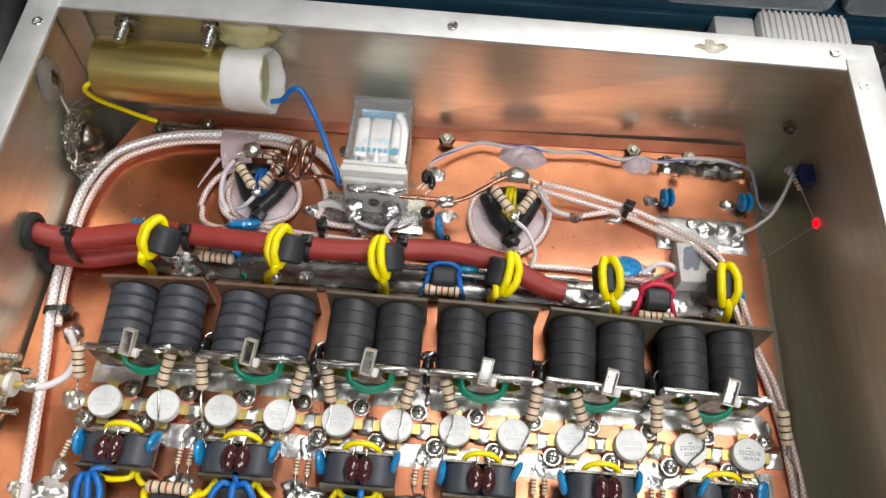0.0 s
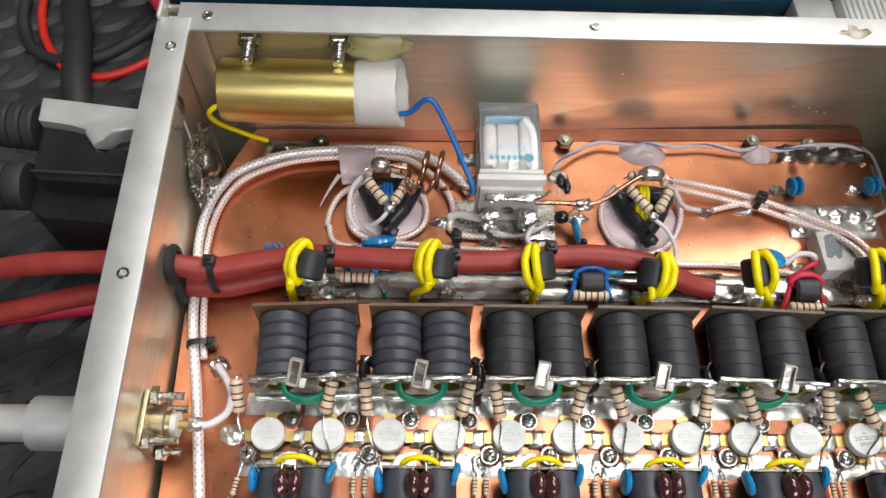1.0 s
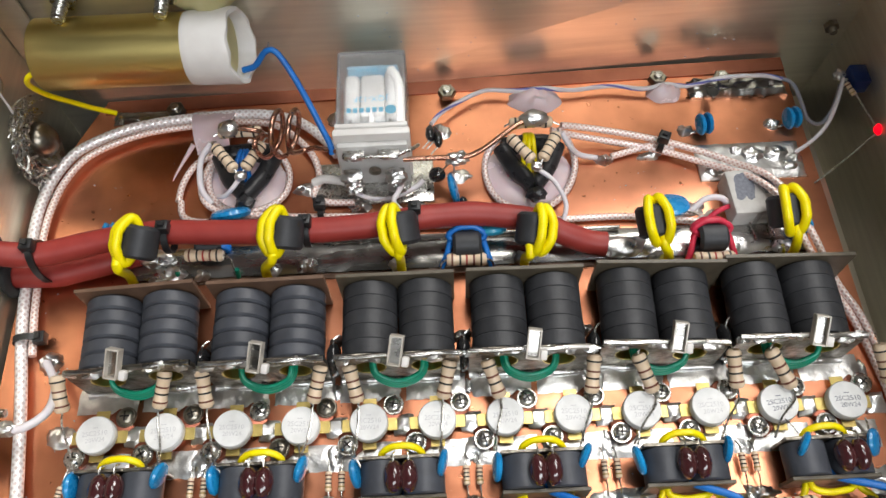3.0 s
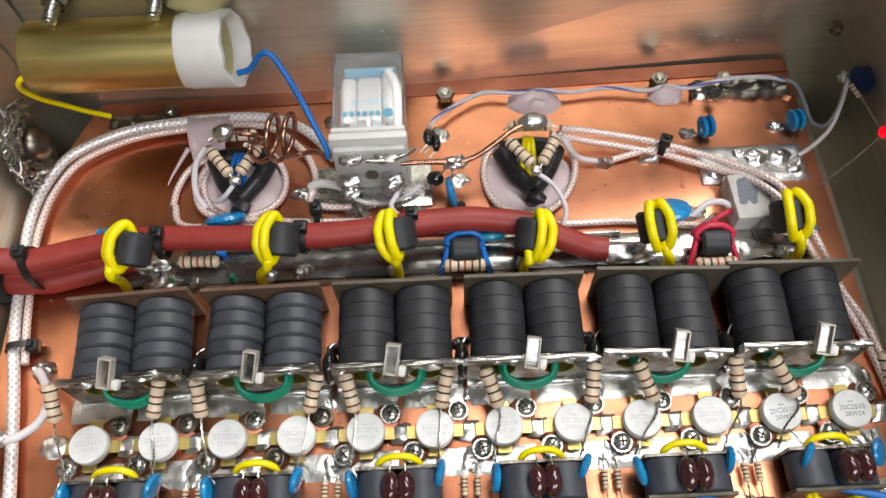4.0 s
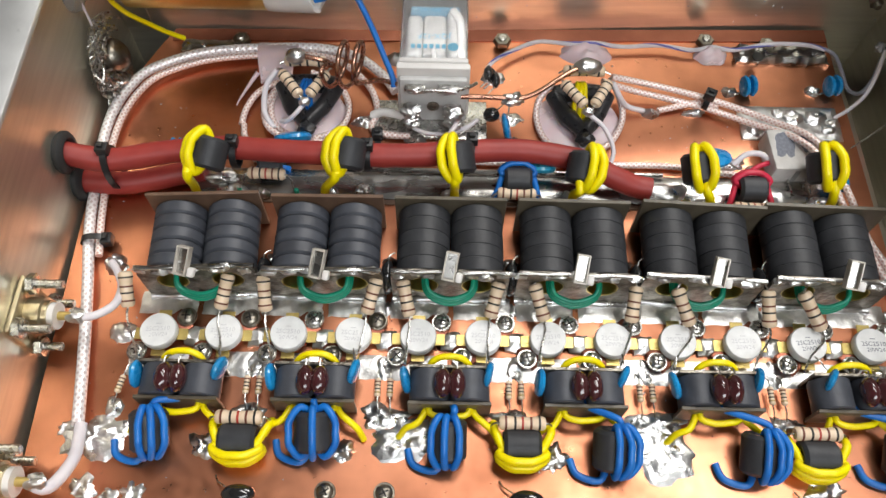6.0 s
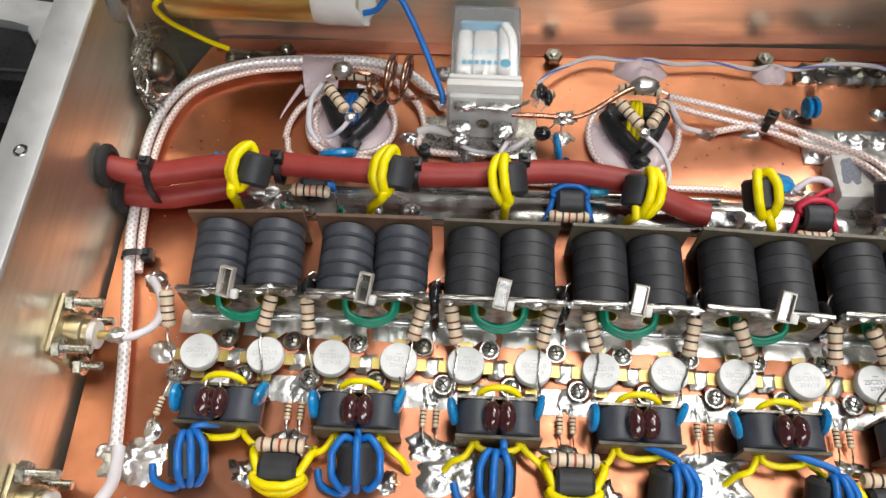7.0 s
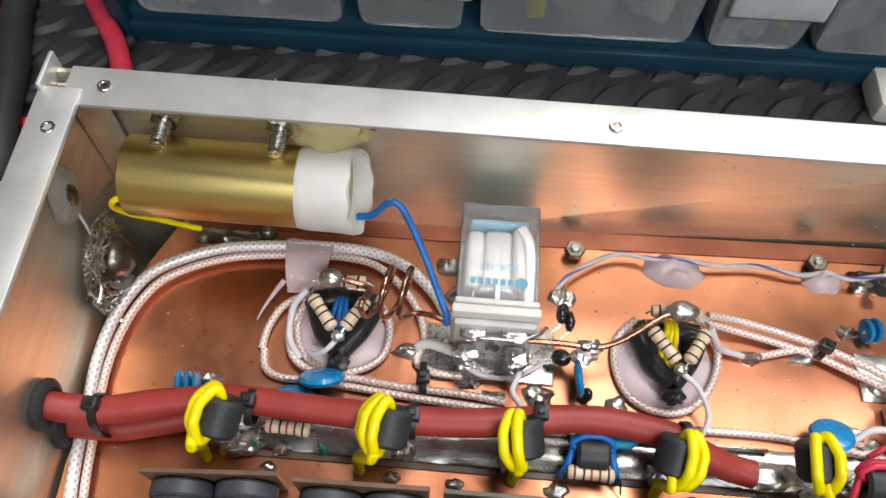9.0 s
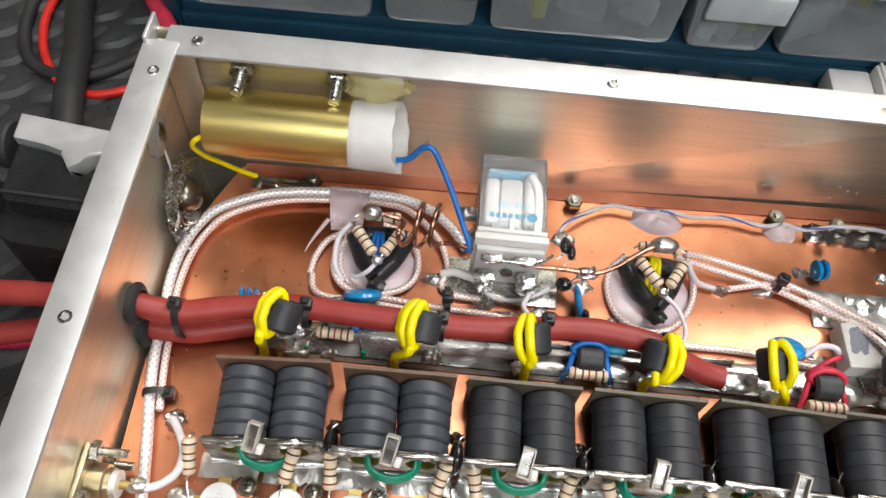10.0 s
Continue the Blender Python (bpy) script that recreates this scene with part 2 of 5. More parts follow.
def box(x0, y0, z0, x1, y1, z1, bevel=0.0, bm=None, m=None, seg=2):
    bm = bm or bmesh.new()
    got = bmesh.ops.create_cube(bm, size=1.0)["verts"]
    t = Matrix.Translation(((x0 + x1) / 2, (y0 + y1) / 2, (z0 + z1) / 2)) @ Matrix.Diagonal((x1 - x0, y1 - y0, z1 - z0, 1))
    bmesh.ops.transform(bm, matrix=(m or Matrix.Identity(4)) @ t, verts=got)
    if bevel:
        edges = list({e for v in got for e in v.link_edges})
        bmesh.ops.bevel(bm, geom=edges, offset=bevel, segments=seg, affect="EDGES", profile=0.5)
    return bm


def aim(p0, p1):
    """A frame at p0 whose z runs to p1."""
    d = Vector(p1) - Vector(p0)
    return Matrix.Translation(p0) @ d.to_track_quat("Z", "Y").to_matrix().to_4x4()


def lathe(profile, m=None, seg=24, bm=None, closed=False):
    """Turns (radius, height) pairs round z."""
    bm = bm or bmesh.new()
    m = m or Matrix.Identity(4)
    rings = []
    for r, h in profile:
        if r < 1e-6:
            rings.append([bm.verts.new(m @ Vector((0, 0, h)))])
        else:
            rings.append([bm.verts.new(m @ Vector((r * math.cos(2 * math.pi * k / seg), r * math.sin(2 * math.pi * k / seg), h))) for k in range(seg)])
    pairs = list(zip(rings, rings[1:])) + ([(rings[-1], rings[0])] if closed else [])
    for a, b in pairs:
        for k in range(seg):
            j = (k + 1) % seg
            vs = [a[k % len(a)], a[j % len(a)], b[j % len(b)], b[k % len(b)]]
            vs = [v for i, v in enumerate(vs) if v not in vs[:i]]
            if len(vs) > 2:
                bm.faces.new(vs)
    return bm


def rod(p0, p1, r, seg=12, bm=None, round_end=0.15):
    """A round bar with eased ends."""
    n = (Vector(p1) - Vector(p0)).length
    e = min(r * round_end, n * 0.2)
    return lathe([(0, 0), (r - e, 0), (r, e), (r, n - e), (r - e, n), (0, n)], aim(p0, p1), seg, bm)


def ring(outer, inner, h, m=None, seg=28, e=0.5, bm=None):
    """A bead or washer: a ring with eased edges, centred on its height."""
    return lathe([(outer - e, -h / 2), (outer, -h / 2 + e), (outer, h / 2 - e), (outer - e, h / 2), (inner + e, h / 2), (inner, h / 2 - e),
                  (inner, -h / 2 + e), (inner + e, -h / 2)], m, seg, bm, closed=True)


def spline(points, step=1.5):
    """A smooth line through the points."""
    p = [Vector(q) for q in points]
    if len(p) == 2:
        return p
    p = [2 * p[0] - p[1]] + p + [2 * p[-1] - p[-2]]
    out = []
    for a, b, c, d in zip(p, p[1:], p[2:], p[3:]):
        n = max(2, int((c - b).length / step))
        for k in range(n):
            t = k / n
            out.append(0.5 * (2 * b + (c - a) * t + (2 * a - 5 * b + 4 * c - d) * t * t + (3 * b - a - 3 * c + d) * t ** 3))
    return out + [p[-2]]


def tube(points, r, seg=10, step=1.5, bm=None, wobble=0.0, taper=None):
    """Sweeps a round section along a smooth line, with length and angle as uv."""
    bm = bm or bmesh.new()
    seg = max(seg, 12) if seg > 6 else seg
    uv = bm.loops.layers.uv.verify()
    line = spline(points, step)
    rings, along, length = [], [], 0.0
    side = None
    for k, p in enumerate(line):
        d = (line[min(k + 1, len(line) - 1)] - line[max(k - 1, 0)]).normalized()
        if side is None:
            side = d.orthogonal().normalized()
        side = (side - d * side.dot(d)).normalized()
        up = d.cross(side)
        length += (p - line[k - 1]).length if k else 0
        rr = r * (1 + wobble * noise.noise(p * 0.15)) * (taper(k / (len(line) - 1)) if taper else 1)
        rings.append([bm.verts.new(p + rr * (math.cos(2 * math.pi * j / seg) * side + math.sin(2 * math.pi * j / seg) * up)) for j in range(seg)])
        along.append(length)
    for k in range(len(rings) - 1):
        for j in range(seg):
            i = (j + 1) % seg
            f = bm.faces.new((rings[k][j], rings[k][i], rings[k + 1][i], rings[k + 1][j]))
            for loop, (u, v) in zip(f.loops, ((along[k], j), (along[k], j + 1), (along[k + 1], j + 1), (along[k + 1], j))):
                loop[uv].uv = (u, v / seg)
    for end in (rings[0], rings[-1]):
        bm.faces.new(end)
    return bm


def blob(x, y, z, rx, ry, rz, seed=0, rough=0.25, bm=None, sub=3, freq=0.5):
    """A frozen drop: a ball flattened and dented."""
    bm = bm or bmesh.new()
    got = bmesh.ops.create_icosphere(bm, subdivisions=sub, radius=1.0)["verts"]
    o = Vector((seed * 7.3, seed * 3.1, seed * 1.7))
    for v in got:
        d = v.co.normalized()
        k = 1 + rough * noise.noise(d * 1.6 + o) + rough * 0.6 * noise.noise(d * 4.0 + o)
        v.co = Vector((x + d.x * rx * k, y + d.y * ry * k, z + d.z * rz * k))
    return bm


def sheet(x0, y0, x1, y1, z, thick=0.4, bumps=0.3, ragged=0.5, seed=0, step=1.6, bm=None):
    """A tinned patch with a dented top and uneven edges."""
    bm = bm or bmesh.new()
    nx, ny = max(2, int((x1 - x0) / step)), max(2, int((y1 - y0) / step))
    rows = []
    for j in range(ny + 1):
        row = []
        for i in range(nx + 1):
            u, v = i / nx, j / ny
            p = Vector((x0 + (x1 - x0) * u, y0 + (y1 - y0) * v, 0))
            q = p * 0.22 + Vector((seed * 3.7, 0, seed))
            edge = i in (0, nx) or j in (0, ny)
            if edge:
                p.x += ragged * noise.noise(q * 2.0)
                p.y += ragged * noise.noise(q * 2.0 + Vector((9, 9, 9)))
            p.z = z + (thick * 0.5 if edge else thick + bumps * (0.5 + noise.noise(q) + 0.5 * noise.noise(q * 2.7)))
            row.append(bm.verts.new(p))
        rows.append(row)
    for a, b in zip(rows, rows[1:]):
        for i in range(nx):
            bm.faces.new((a[i], a[i + 1], b[i + 1], b[i]))
    rim = rows[0] + [r[-1] for r in rows[1:]] + rows[-1][-2::-1] + [r[0] for r in rows[-2:0:-1]]
    low = [bm.verts.new((v.co.x, v.co.y, z)) for v in rim]
    for k in range(len(rim)):
        j = (k + 1) % len(rim)
        bm.faces.new((rim[k], rim[j], low[j], low[k]))
    return bm


def puddle(x, y, z, rx, ry, h, seed=0, ragged=0.25, rough=0.3, bm=None, seg=30, rings=7):
    """A flat spill of solder or glue with an uneven outline and a lumpy top."""
    bm = bm or bmesh.new()
    o = Vector((seed * 5.1, seed * 2.3, seed * 0.7))
    made = []
    for k in range(rings + 1):
        f = k / rings
        row = []
        for j in range(seg):
            a = 2 * math.pi * j / seg
            d = Vector((math.cos(a), math.sin(a), 0))
            e = f * (1 + ragged * noise.noise(d * 1.3 + o) + ragged * 0.6 * noise.noise(d * 3.1 + o))
            px, py = x + rx * e * d.x, y + ry * e * d.y
            hh = h * (1 - f ** 3) * (1 + rough * 2 * noise.noise(Vector((px, py, seed)) * 0.35))
            row.append(bm.verts.new((px, py, z + max(hh, 0) + (0 if k < rings else -0.05))))
        made.append(row)
    top = bm.verts.new((x, y, z + h))
    for j in range(seg):
        bm.faces.new((top, made[1][j], made[1][(j + 1) % seg]))
        for k in range(1, rings):
            bm.faces.new((made[k][j], made[k + 1][j], made[k + 1][(j + 1) % seg], made[k][(j + 1) % seg]))
    bm.faces.new(made[rings])
    for v in made[0]:
        bm.verts.remove(v)
    return bm


def lettering(name, text, size, material, parent, m):
    """Printed characters as thin raised mesh; m in millimetres."""
    cu = bpy.data.curves.new(name, "FONT")
    cu.body, cu.size, cu.align_x, cu.align_y, cu.extrude, cu.resolution_u = text, size, "CENTER", "CENTER", 0.03, 2
    tmp = bpy.data.objects.new("tmp", cu)
    me = bpy.data.meshes.new_from_object(tmp)
    bpy.data.objects.remove(tmp)
    me.transform(Matrix.Scale(MM, 4) @ m)
    me.name = name
    me.materials.clear()
    me.materials.append(material)
    ob = new(name, me)
    ob.parent = parent
    return ob


# ---- the room and what the case stands on ----
def structure(name, bm, material, label, category):
    return tagged(link(name, bm, material), label, category, kind="structure")


# walls and ceiling are out of view, added to shape reflections and fill
structure("wall_north", box(-2000, 2000, -700, 2000, 2060, 2000), ROOM_WALL, "plain wall added out of view to enclose the case", "wall")
structure("wall_south", box(-2000, -2060, -700, 2000, -2000, 2000), ROOM_WALL, "plain wall added out of view to enclose the case", "wall")
structure("wall_east", box(2000, -2060, -700, 2060, 2060, 2000), ROOM_WALL, "plain wall added out of view to enclose the case", "wall")
structure("wall_west", box(-2060, -2060, -700, -2000, 2060, 2000), ROOM_WALL, "plain wall added out of view to enclose the case", "wall")
structure("ceiling", box(-2060, -2060, 2000, 2060, 2060, 2060), ROOM_CEIL, "plain grey ceiling added out of view", "ceiling")

MAT_Z = -42.0
structure("floor", box(-2000, -2000, MAT_Z - 40, 2000, 2000, MAT_Z), MAT_RUBBER, "black rubber tread mat under the metal case", "mat")


def tread_bar(bm, x, y, angle, n=31.0, w=9.5, h=2.6):
    """One raised lens-shaped lug of the tread."""
    m = Matrix.Translation((x, y, MAT_Z)) @ Matrix.Rotation(angle, 4, "Z")
    foot, top = [], []
    for k in range(12):
        a = 2 * math.pi * k / 12
        cx, cy = math.cos(a), math.sin(a)
        shape = (n / 2 * cx, w / 2 * cy * (1 - 0.35 * abs(cx)))
        foot.append(bm.verts.new(m @ Vector((*shape, -0.2))))
        top.append(bm.verts.new(m @ Vector((shape[0] * 0.8, shape[1] * 0.55, h))))
    for k in range(12):
        j = (k + 1) % 12
        bm.faces.new((foot[k], foot[j], top[j], top[k]))
    bm.faces.new(top)


bm = bmesh.new()
for i in range(-21, 22):
    for j in range(-4, 23):
        x, y = i * 21.0 + 4, j * 21.0
        if -186 < x < 166 and y < 162:
            continue
        tread_bar(bm, x + (10.5 if j % 2 else 0), y, radians(36) + 0.06 * math.sin(i * 3.3 + j), w=13.0, h=2.6)
tagged(link("tread_lugs", bm, LUGS), "raised diamond tread lugs of the black rubber mat", "mat", kind="stuff")

# ---- the sheet-metal case ----
SKEW = 0.02  # the left side stands a little out of square
XL, XR, YB, YF, TOP = -167.0, 163.5, 146.6, -175.0, 75.0
case = thing("amplifier_case", "open brushed aluminium amplifier case without its lid", "case", at=(0, 0, MAT_Z))
case_z = -MAT_Z


def case_part(name, bm, material, label="", skew=0.0):
    for v in bm.verts:
        v.co.x += (127.0 - v.co.y) * skew
    bmesh.ops.translate(bm, vec=(0, 0, case_z), verts=bm.verts)
    return part(name, bm, material, case, label)


bm = box(XL, YB, MAT_Z, XR, YB + 1.6, TOP - 1.6)
for v in bm.verts:  # the folded wall flares out towards its foot on one side
    v.co.y += (TOP - v.co.z) / 75 * (2.6 + 4.0 * v.co.x / 155)
case_part("back_wall", bm, ALU, "dull aluminium back wall mirroring the copper")
case_part("side_wall", box(XL - 1.6, YF, MAT_Z, XL, YB + 1.6, TOP - 1.6), ALU, skew=SKEW)
bm = box(XR, YF, MAT_Z, XR + 1.6, YB + 1.6, TOP - 1.6)
for v in bm.verts:
    if v.co.y > 0:
        v.co.y += (TOP - v.co.z) / 75 * 6.9
case_part("side_wall", bm, ALU)
case_part("front_wall", box(XL, YF - 1.6, MAT_Z, XR, YF, TOP - 1.6), ALU)
case_part("floor_plate", box(XL, YF, MAT_Z, XR, YB, MAT_Z + 2.0), ALU)
spreader = link("spreader_plate", box(-150.0, YF + 1, -16.0, 146.0, 134.0, -3.02, 0.4), ALU)
tagged(spreader, "thick aluminium heat spreader under the copper board", "plate")
sink = thing("heat_sink", "finned aluminium heat sink under the spreader plate", "heat sink", at=(0, 0, MAT_Z + 2.0))
for j in range(22):
    part("fin", box(-150 + j * 13.6, YF + 4, 0.05, -147 + j * 13.6, 138, 23.9), ALU, sink)
# lid flanges folded inwards; the side ones lie over the back one's ends
case_part("flange", box(XL + 5, YB - 12.5, TOP - 1.6, XR + 0.6, YB + 1.6, TOP, 0.5), ALU_RIM, "scuffed aluminium lid flange")
case_part("flange", box(XL - 1.6, YF, TOP - 1.5, XL + 10.8, YB - 7.0, TOP + 0.6, 0.5), ALU_RIM, "scuffed aluminium lid flange", SKEW)
case_part("flange", box(XR - 12.0, YF, TOP - 1.5, XR + 0.6, YB - 7.0, TOP + 0.6, 0.5), ALU_RIM, "scuffed aluminium lid flange")
case_part("corner_fold", box(XL - 1.6, YB - 9, TOP - 8, XL - 0.2, YB + 4, TOP + 3.0, 0.4), ALU_RIM)
case_part("seam_strip", box(XL, YB - 3.0, 2, XL + 12, YB - 1.8, TOP - 4, 0.3), ALU)


def rim_hole(x, y):
    """A lid-screw insert: a small collar sunk in the flange."""
    t = thing("rivet_nut", "small steel threaded insert in the case flange", "fastener", "lid inserts", at=(x, y, TOP + 0.5))
    part("collar", ring(2.1, 1.1, 0.8, seg=16, e=0.2), STEEL, t)
    # the bore is closed; a dark disc gives the shade inside it
    part("thread", lathe([(0, -0.2), (1.1, -0.2), (1.1, 0.1), (0, 0.1)], seg=12), STEEL_DARK, t, "dark disc for the shade in the threaded bore")
    return t


for x, y in ((-150.3, 141), (-2.4, 140.3), (148, 142.4), (-161.5, 125), (-160, 31), (156, 126), (156, 30)):
    rim_hole(x, y)
tape = link("flange_stain", puddle(100, 140.5, TOP + 0.05, 6.5, 3, 0.35, seed=4, ragged=0.8), mat("amber_residue", (0.30, 0.24, 0.13), (0.6, 0.55, 0.45), rough=0.3, scale=260, trans=0.2))
tagged(tape, "amber glue residue smeared on the case flange", "residue")

# ---- the copper-clad board ----
board = thing("circuit_board", "large bare copper-clad circuit board with tinned patches", "circuit board", at=(0, 0, -3.0))
bm = bmesh.new()
outline = [(-157.2, -170), (142, -170), (142, 152.3), (-146, 145), (-150, 137), (-165.6, 100)]
for z in (0.0, 3.0):
    for x, y in outline:
        bm.verts.new((x, y, z))
bm.verts.ensure_lookup_table()
n = len(outline)
bm.faces.new(bm.verts[n:])
bm.faces.new(bm.verts[:n])
for k in range(n):
    bm.faces.new((bm.verts[k], bm.verts[(k + 1) % n], bm.verts[n + (k + 1) % n], bm.verts[n + k]))
part("copper_sheet", bm, COPPER, board, "brown-stained polished copper sheet")
# back strip in a darker copper colour than the sheet
bm = box(-146, 141.6, 3.02, 142, 148.6, 3.6, 0.1, seg=1)
for v in bm.verts:
    v.co.y += v.co.x * 0.0253
part("edge_strip", bm, COPPER_DARK, board, "darker copper strip along the back")


def on_board(bm):
    bmesh.ops.translate(bm, vec=(0, 0, 3.0), verts=bm.verts)
    return bm


def pad(x0, y0, x1, y1, seed, bumps=0.35, ragged=0.6, thick=0.35):
    return part("tinned_pad", on_board(sheet(x0, y0, x1, y1, 0.0, thick, bumps, ragged, seed)), TIN_FLAT, board, "bright crinkled solder-tinned foil patch")


def joint(x, y, rx, ry, h, seed, z=0.0, ragged=0.35, rough=0.5):
    return part("solder_joint", on_board(puddle(x, y, z, rx, ry, h, seed, ragged, rough)), TIN, board, "shiny lumpy solder joint")


PITCH = 22.5
TX = [(i - 5.5) * PITCH for i in range(12)]
for i, x in enumerate(TX):
    pad(x - 10.4, 8.8, x + 10.2, 17.5, i)
    pad(x - 10.4, -14.2, x + 10.2, -5.2, i + 40)
    pad(x + 7.9, -3.4, x + 14.6, 3.4, i + 80, bumps=0.7, thick=2.7)
    if i % 2:
        joint(x + 11.2 * (1 if i < 11 else 0.3), -9.5, 3.5, 4.5, 0.8, i)
        joint(x + 11.2, 12.5, 1.4, 3.2, 0.8, i + 20)
joint(-138, 1.5, 5, 4, 1.2, 3)


# ---- transistors ----
def transistor(x, y, i):
    t = thing("transistor", "white round ceramic power transistor with gold leads on the copper board", "transistor", "row of power transistors", at=(x, y, 0))
    part("ceramic_cap", lathe([(0, 3.2), (6.1, 3.2), (6.3, 3.5), (6.3, 6.3), (6.0, 6.8), (0, 6.8)], seg=36), CERAMIC, t)
    part("flange", box(-10.5, -4.4, 0.05, 10.5, 4.4, 2.5, 0.6, m=Matrix.Rotation(radians(40), 4, "Z")), COPPER_DARK, t)
    part("stem", lathe([(0, 2.4), (5.2, 2.4), (5.2, 3.3), (0, 3.3)], seg=24), STEEL, t)
    for x0, y0, x1, y1 in ((5.5, -2.1, 9.2, 2.1), (-9.2, -2.1, -5.5, 2.1), (-2.3, 5.5, 2.3, 9.0), (-2.3, -8.2, 2.3, -5.5)):
        part("lead", box(x0, y0, 2.55, x1, y1, 2.85, 0.1, seg=1), GOLD, t, "flat gold-plated lead")
    ink = INK if i > 9 else INK_FAINT
    tilt = Matrix.Rotation(radians(random.uniform(-6, 6)), 4, "Z")
    lettering("marking", "2SC2510", 2.3, ink, t, tilt @ Matrix.Translation((0, 0.3, 6.82)))
    lettering("marking", "20W24", 2.1, ink, t, tilt @ Matrix.Translation((0.3, -1.9, 6.82)))
    part("logo", box(-0.9, 2.1, 6.78, 0.9, 2.35, 6.86), ink, t)
    return t


def screw(x, y, z, turn, dark=False):
    t = thing("screw", "steel cross-head screw with washer in the board", "screw", "transistor mounting screws", at=(x, y, z), turn=(0, 0, turn))
    mt = STEEL_DARK if dark else STEEL
    part("washer", ring(3.5, 1.6, 0.6, seg=20, e=0.15), mt, t)
    bm = lathe([(0, 1.9), (1.2, 1.85), (2.2, 1.5), (2.8, 0.8), (2.8, 0.3), (0, 0.3)], seg=20)
    part("head", bm, mt, t)
    # the cross is not cut; black bars carry its shade
    for a in (0, 90):
        part("slot", box(-1.6, -0.28, 1.62, 1.6, 0.28, 1.92, m=Matrix.Rotation(radians(a), 4, "Z")), BAND_BLACK, t, "black inlay for the shade in the cross recess")
    return t


for i, x in enumerate(TX):
    transistor(x, 0.0, i)
    screw(x + 8.0, 6.5, 2.85, 20 * i, dark=i in (1, 0, 3))
    screw(x - 7.2, -6.5, 2.85, 33 * i, dark=i in (3,))


# ---- resistors and capacitors ----
def resistor(name, a, b, r, leads, bands, label, group=""):
    """A lacquered body from a to b with its bands, and bent wire leads."""
    t = thing(name, label, "resistor", group, at=a)
    o = Vector(a)
    a, b = Vector((0, 0, 0)), Vector(b) - o
    n = (b - a).length
    w = r * 0.9
    prof = [(0, 0), (r * 0.75, 0.05), (r, r * 0.35), (r, n * 0.2), (w, n * 0.27), (w, n * 0.73), (r, n * 0.8), (r, n - r * 0.35), (r * 0.75, n - 0.05), (0, n)]
    m = aim(a, b)
    part("body", lathe(prof, m, 18), RES_TAN, t)
    for f, mt in bands:
        rr = (r if f < 0.22 or f > 0.78 else w) + 0.05
        hw = 0.024 if r > 1.5 else 0.035
        part("colour_band", lathe([(rr - 0.3, n * (f - hw - 0.005)), (rr, n * (f - hw)), (rr, n * (f + hw)), (rr - 0.3, n * (f + hw + 0.005))], m, 18, closed=True), mt, t)
    for lead in leads:
        part("lead", tube([Vector(p) - o for p in lead], 0.36 if r > 1.5 else 0.26, 6, 1.5), STEEL, t, "tinned wire lead")
    return t


BIG = ((0.16, BAND_BLACK), (0.42, BAND_BROWN), (0.60, BAND_BLACK), (0.82, BAND_BROWN))
FIVE = ((0.14, BAND_BROWN), (0.34, BAND_BLACK), (0.5, BAND_RED), (0.68, BAND_BROWN), (0.86, BAND_BLACK))


def disc_cap(x, y, z, d, thick, turn, material=None, label="blue epoxy disc capacitor on wire leads", leads=(), group=""):
    t = thing("disc_capacitor", label, "capacitor", group, at=(x, y, z), turn=turn)
    r, h = d / 2, thick / 2
    bm = lathe([(0, -h), (r * 0.6, -h * 0.95), (r * 0.9, -h * 0.6), (r, 0), (r * 0.9, h * 0.6), (r * 0.6, h * 0.95), (0, h)], seg=22)
    part("body", bm, material or CAP_BLUE, t)
    inv = t.matrix_basis.inverted()
    for lead in leads:
        pts = [(inv @ (Vector(p) * MM)) / MM for p in lead]
        part("lead", tube(pts, 0.3, 6, 1.5), STEEL, t, "tinned wire lead")
    return t


def dipped_cap(x, y, z, rx, ry, rz, material, label, leads=(), group=""):
    t = thing("dipped_capacitor", label, "capacitor", group, at=(x, y, z))
    part("body", blob(0, 0, 0, rx, ry, rz, seed=int(x) % 17, rough=0.08), material, t)
    for lead in leads:
        part("lead", tube([Vector(p) - Vector((x, y, z)) for p in lead], 0.3, 6, 1.5), STEEL, t, "tinned wire lead")
    return t


# ---- output transformers ----
OUT_X = [-111.0 + 43.9 * k for k in range(6)]
YAW = (3.0, 0.6, 0.0, -0.6, -2.6, -1.6)
FER_Z, FER_R = 12.0, 9.4


